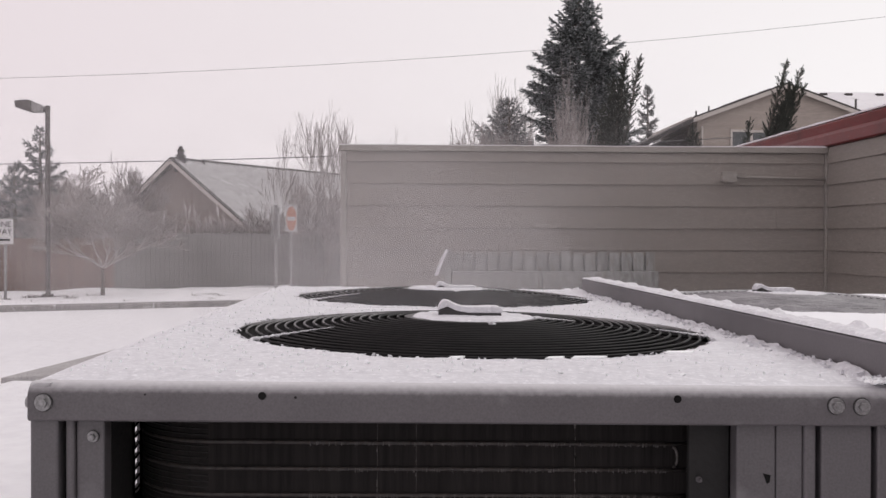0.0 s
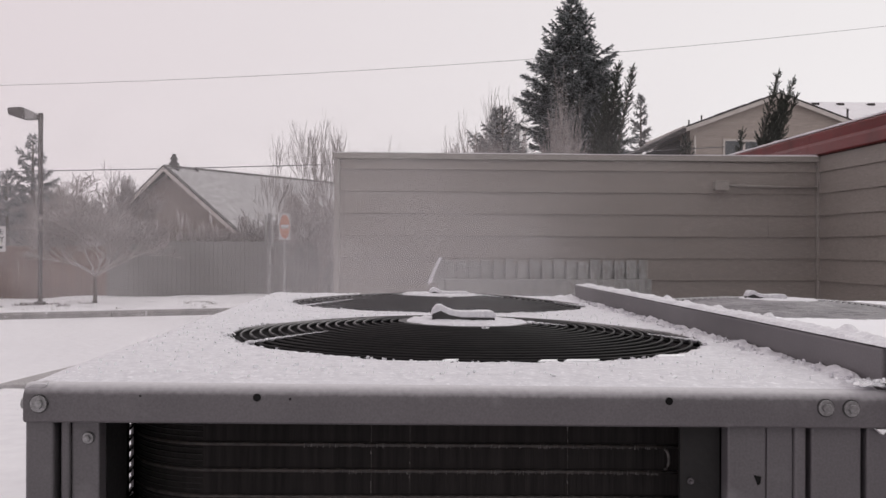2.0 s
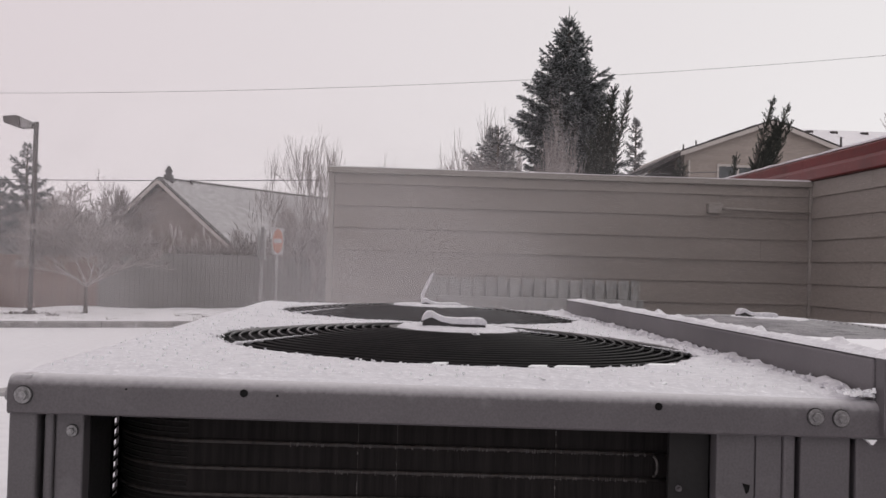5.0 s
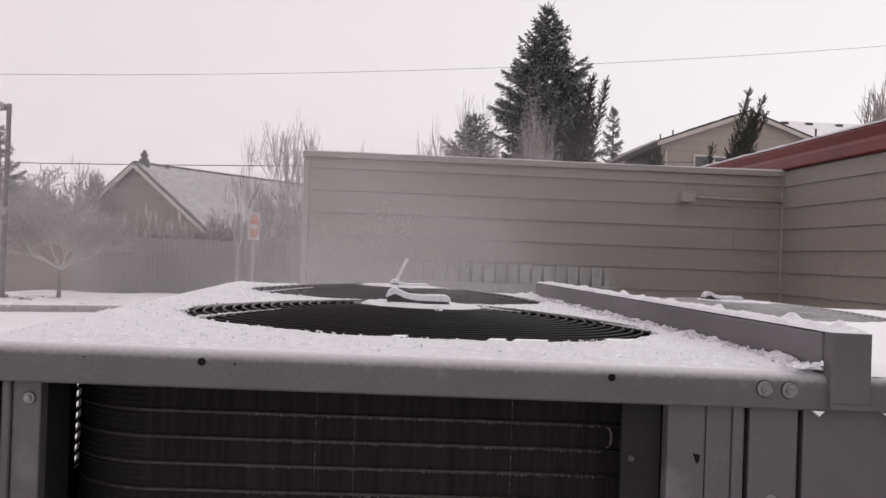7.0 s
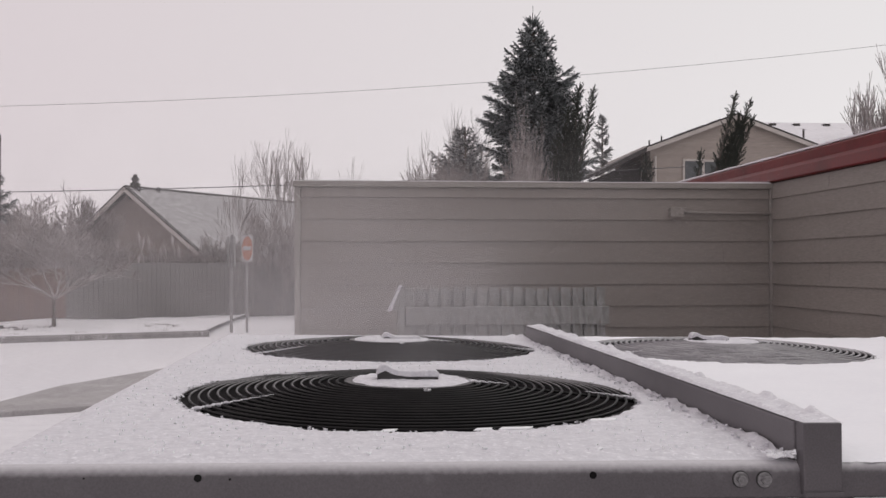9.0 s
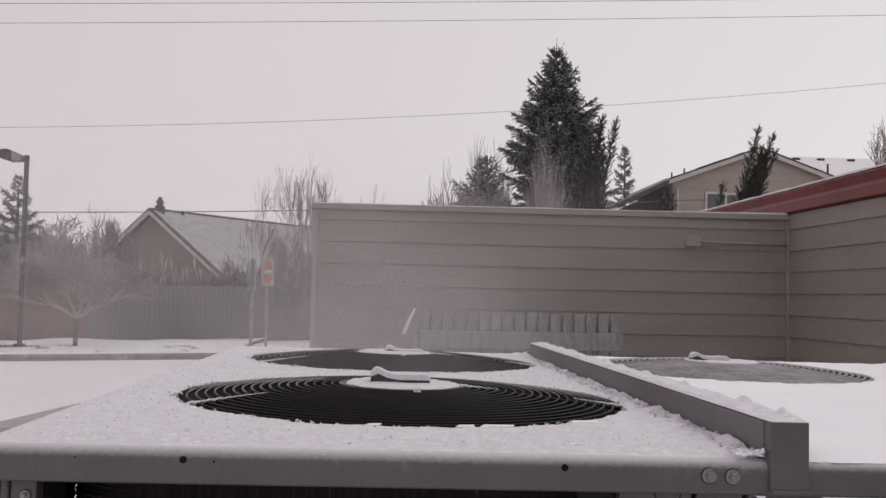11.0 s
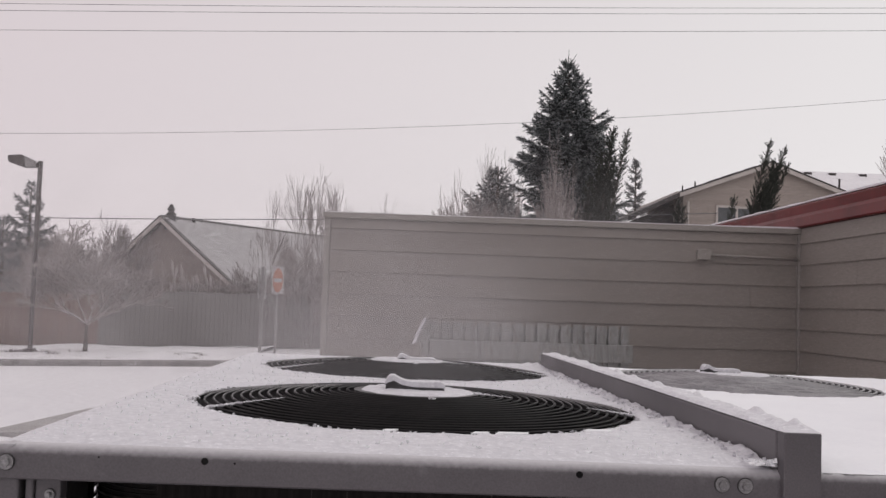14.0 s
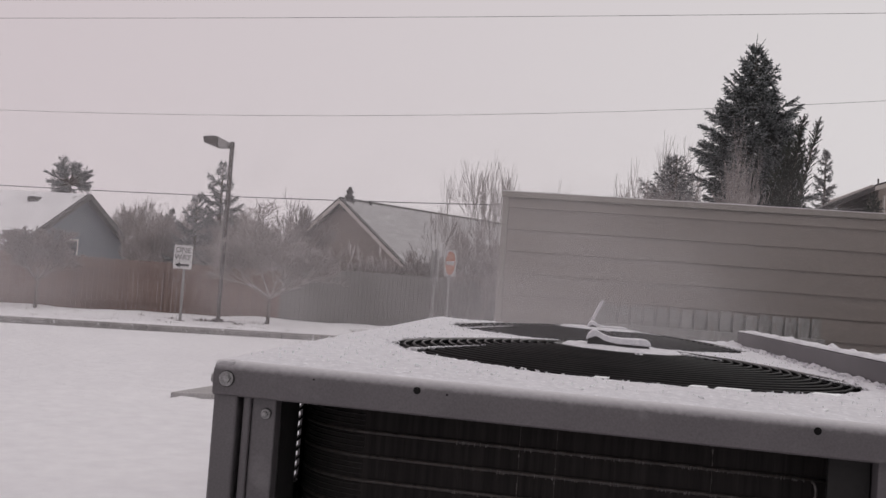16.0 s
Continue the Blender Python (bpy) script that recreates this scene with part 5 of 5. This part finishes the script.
conifer("spruce_tree", -14.4, 36, 0, 4.35, ((0, 0.06), (0.6, 0.45), (1.4, 0.9), (3, 1.4)), (FAR_GREEN, FROST_HAZE_FAR), "hazy frosted young pine behind the fence", 17, 1.5, whorl=0.25, per=5, share=0.25, needle=0.12)
conifer("spruce_tree", -26.5, 62, 0, 5.3, ((0, 0.08), (0.8, 0.55), (2, 1.0), (4, 1.5)), (FAR_GREEN, FROST_HAZE_FAR), "hazy far pine between the houses", 18, 1.5, whorl=0.32, per=6, share=0.35, needle=0.17)
random.seed(19)
head_tips = []
for k in range(44):
    a, u, r = rnd(0, 6.283), rnd(-0.9, 1.0), rnd(0.75, 1.0)
    w = math.sqrt(1 - u * u)
    head_tips.append((-33.0 + 1.4 * r * w * math.cos(a), 60 + 1.4 * r * w * math.sin(a), 6.75 + 1.4 * r * u, 0.8))
juniper("pine_tree", -33.0, 60, 0, head_tips, FAR_GREEN, "round-headed far pine behind the blue house", 19, size=0.26, share=0.2, frost_mat=FROST_HAZE_FAR, fork=6.5)
TW = 0.0075
bare_tree("bare_shrub", 3.9, 22, 0, 4.95, "upright frost-covered bare shrub", 21, stems=6, depth=4, spread=0.6, up=0.8, r=0.026, twig=0.007, lean=0.22, trunk=0.0, half=0.55, slim=0.3)
bare_tree("bare_shrub", 2.6, 25, 0, 4.15, "rounded frost-covered bare shrub", 22, stems=14, depth=5, spread=0.95, up=0.2, r=0.03, twig=0.009, lean=0.7, trunk=0.0, mat=FROST_HAZE_BUSH, half=1.1, slim=0.4)
bare_tree("bare_shrub", 3.85, 33, 0, 6.75, "thin upright frosted shrub", 31, stems=4, depth=4, spread=0.4, up=1.0, r=0.025, twig=TW, lean=0.2, trunk=0.0, half=0.40)
bare_tree("bare_shrub", 4.3, 24, 0, 4.2, "frost-covered bare shrub before the spruce", 23, stems=8, depth=4, spread=0.7, up=0.7, r=0.03, twig=TW, lean=0.35, trunk=0.0, mat=FROST_HAZE_BUSH, half=1.0)
bare_tree("bare_tree", -2.45, 33.4, 0, 5.75, "leafless frosted tree behind the wall's end", 51, stems=5, depth=4, spread=0.62, up=0.45, r=0.045, twig=0.0075, lean=0.7, trunk=0.22, half=1.0, mat=FROST_TWIG, slim=0.5)
bare_tree("bare_tree", -4.0, 34.0, 0, 4.95, "leafless frosted tree beside the brown house", 52, stems=5, depth=4, spread=0.62, up=0.4, r=0.038, twig=0.007, lean=0.8, trunk=0.2, half=1.0, mat=FROST_TWIG, slim=0.5)
bare_tree("street_tree", -7.75, 25.0, 0.12, 2.9, "spreading frost-white street tree on the verge", 26, stems=7, depth=5, spread=0.95, up=0.3, r=0.04, twig=TW, lean=1.2, trunk=0.24, mat=FROST_HAZE_BUSH, half=1.8)
bare_tree("bare_tree", -8.8, 31.2, 0.0, 3.7, "upright frosted young tree behind the fence", 27, stems=4, depth=5, spread=0.8, up=0.45, r=0.035, twig=TW, lean=0.4, trunk=0.12, half=1.1, mat=FROST_DARK)
bare_tree("street_tree", -14.0, 24.2, 0.12, 2.05, "frost-white street tree before the cedar fence", 28, stems=7, depth=5, spread=0.9, up=0.45, r=0.035, twig=TW, lean=1.0, trunk=0.36, mat=FROST_DARK, half=1.3)
bare_tree("bare_tree", 11.75, 20, 0, 6.0, "bare tree rising behind the red roof", 29, stems=4, depth=5, spread=0.6, up=0.8, r=0.04, twig=TW, lean=0.4, trunk=0.3, mat=FROST_TWIG, half=0.8)
bare_tree("bare_shrub", -0.15, 30, 0, 4.75, "thin frosted shoots above the wall", 30, stems=3, depth=3, spread=0.4, up=1.0, r=0.018, twig=0.006, lean=0.10, trunk=0.0, half=0.25)
for i, (x, y, h) in enumerate(((-10.2, 31.5, 2.9), (-8.6, 31.8, 2.4), (-6.4, 32.5, 2.1), (-4.4, 33, 2.5), (-11.8, 33.5, 3.2), (-16, 36, 3.2), (-18, 40, 3.2), (-20, 44, 3.2), (-2.6, 31.5, 3.2))):
    bare_tree("frosted_bush", x, y, 0, h, "hazy frosted bush rising behind the fence", 40 + i, stems=8, depth=5, spread=0.85, up=0.4, r=0.025, twig=TW, lean=0.6, trunk=0.0, mat=FROST_HAZE_BUSH, half=1.2)
# the far trees carry their haze in the pale twig colour
for i, (x, y, h) in enumerate(((-22, 58, 5.0), (-24.5, 60, 5.4), (-28, 62, 5.4), (-19, 56, 4.2), (-16.5, 50, 4.4), (-31, 64, 5.0))):
    bare_tree("far_tree", x, y, 0, h, "hazy frosted tree beyond the fence", 60 + i, stems=7, depth=5, spread=0.7, up=0.5, r=0.04, twig=0.011, lean=0.5, trunk=0.1, mat=FROST_HAZE_BUSH, half=1.9)
# dry plume grass behind the fence
random.seed(5)
g = Shape()
for k in range(26):
    x, y = rnd(-9.4, -5.6), rnd(30.5, 31.2)
    h, a = rnd(2.0, 2.75), rnd(-0.5, 0.5)
    g.tube([(x, y, 0), (x + a * 0.15, y, h * 0.7), (x + a * 0.4, y, h)], [0.008, 0.008, 0.005], 3)
    g.tube([(x + a * 0.28, y, h * 0.82), (x + a * 0.36, y, h * 0.93), (x + a * 0.46, y, h * 1.02)], [0.015, 0.05, 0.006], 5)
solid("plume_grass", g, FROST_TWIG, "dry plume grass heads above the fence", "grass", kind="stuff")


# grass tufts and litter poking through the verge's snow
random.seed(8)
g = Shape()
for k in range(90):
    cx, cy = rnd(-22, -4.5), 0
    cy = kerb_y(cx) + rnd(0.5, 4.5)
    if k < 14:
        cx, cy = -8.78 + rnd(-0.6, 0.6), 24.0 + rnd(-0.3, 0.4)
    for _ in range(random.randrange(5, 13)):
        x, y = cx + rnd(-0.14, 0.14), cy + rnd(-0.1, 0.1)
        g.tube([(x, y, 0.0), (x + rnd(-0.12, 0.12), y + rnd(-0.06, 0.06), 0.145 + rnd(-0.02, 0.03))], [0.016, 0.004], 3)
solid("grass_tufts", g, BARK, "dead grass tufts poking through the snowy verge", "grass", kind="stuff")


# ---- overhead cables ----
def cable(a, b, sag, r, label):
    a, b = Vector(a), Vector(b)
    d = b - a
    pts = [a + d * u - Vector((0, 0, sag * 4 * u * (1 - u))) for u in np.linspace(-1.2, 2.2, 41)]
    solid("cable", Shape().tube(pts, r, 5), CABLE, label, "cable", group="overhead cables", smooth=True)


cable((-8.28, 20, 4.85), (10.32, 20, 6.34), 0.20, 0.0042, "thin overhead service cable crossing the lot")
cable((-13.67, 33, 4.10), (-2.19, 33, 4.44), 0.03, 0.016, "dark overhead cable along the street")
cable((-11.08, 26, 9.39), (13.79, 26, 10.49), 0.04, 0.007, "thin overhead power cable")
cable((-11.07, 26, 9.20), (13.79, 26, 10.33), 0.04, 0.007, "thin overhead power cable")
cable((-11.04, 26, 8.66), (13.79, 26, 9.83), 0.04, 0.007, "thin overhead power cable")


# ---- steam drifting off the fans ----
for k, y in enumerate((4.6, 6.2)):
    sheet = Shape()
    nx, nz = 46, 22
    for j in range(nz):
        for i in range(nx):
            x, z = -5.0 + 8.2 * i / (nx - 1), 0.7 + 2.9 * j / (nz - 1)
            sheet.v.append((x, y + 0.30 * noise.noise((x * 0.8, z * 0.9, k * 3.0)) + 0.1 * noise.noise((x * 2.2, z * 2.2, k)), z))
    sheet.f = [(j * nx + i, j * nx + i + 1, (j + 1) * nx + i + 1, (j + 1) * nx + i) for j in range(nz - 1) for i in range(nx - 1)]
    solid("steam", sheet, STEAM, "thin white steam drifting off the fans", "steam", kind="stuff", smooth=True)
for k, y in enumerate((2.13,)):
    sheet = Shape()
    nx, nz = 24, 12
    for j in range(nz):
        for i in range(nx):
            x, z = -0.42 + 0.90 * i / (nx - 1), 1.399 - 0.0135 * x + 0.40 * j / (nz - 1)
            sheet.v.append((x, y + 0.02 * noise.noise((x * 4, z * 5, k * 3.0)), z))
    sheet.f = [(j * nx + i, j * nx + i + 1, (j + 1) * nx + i + 1, (j + 1) * nx + i) for j in range(nz - 1) for i in range(nx - 1)]
    solid("steam", sheet, FAN_STEAM, "low white steam leaving the rear fan", "steam", kind="stuff", smooth=True)
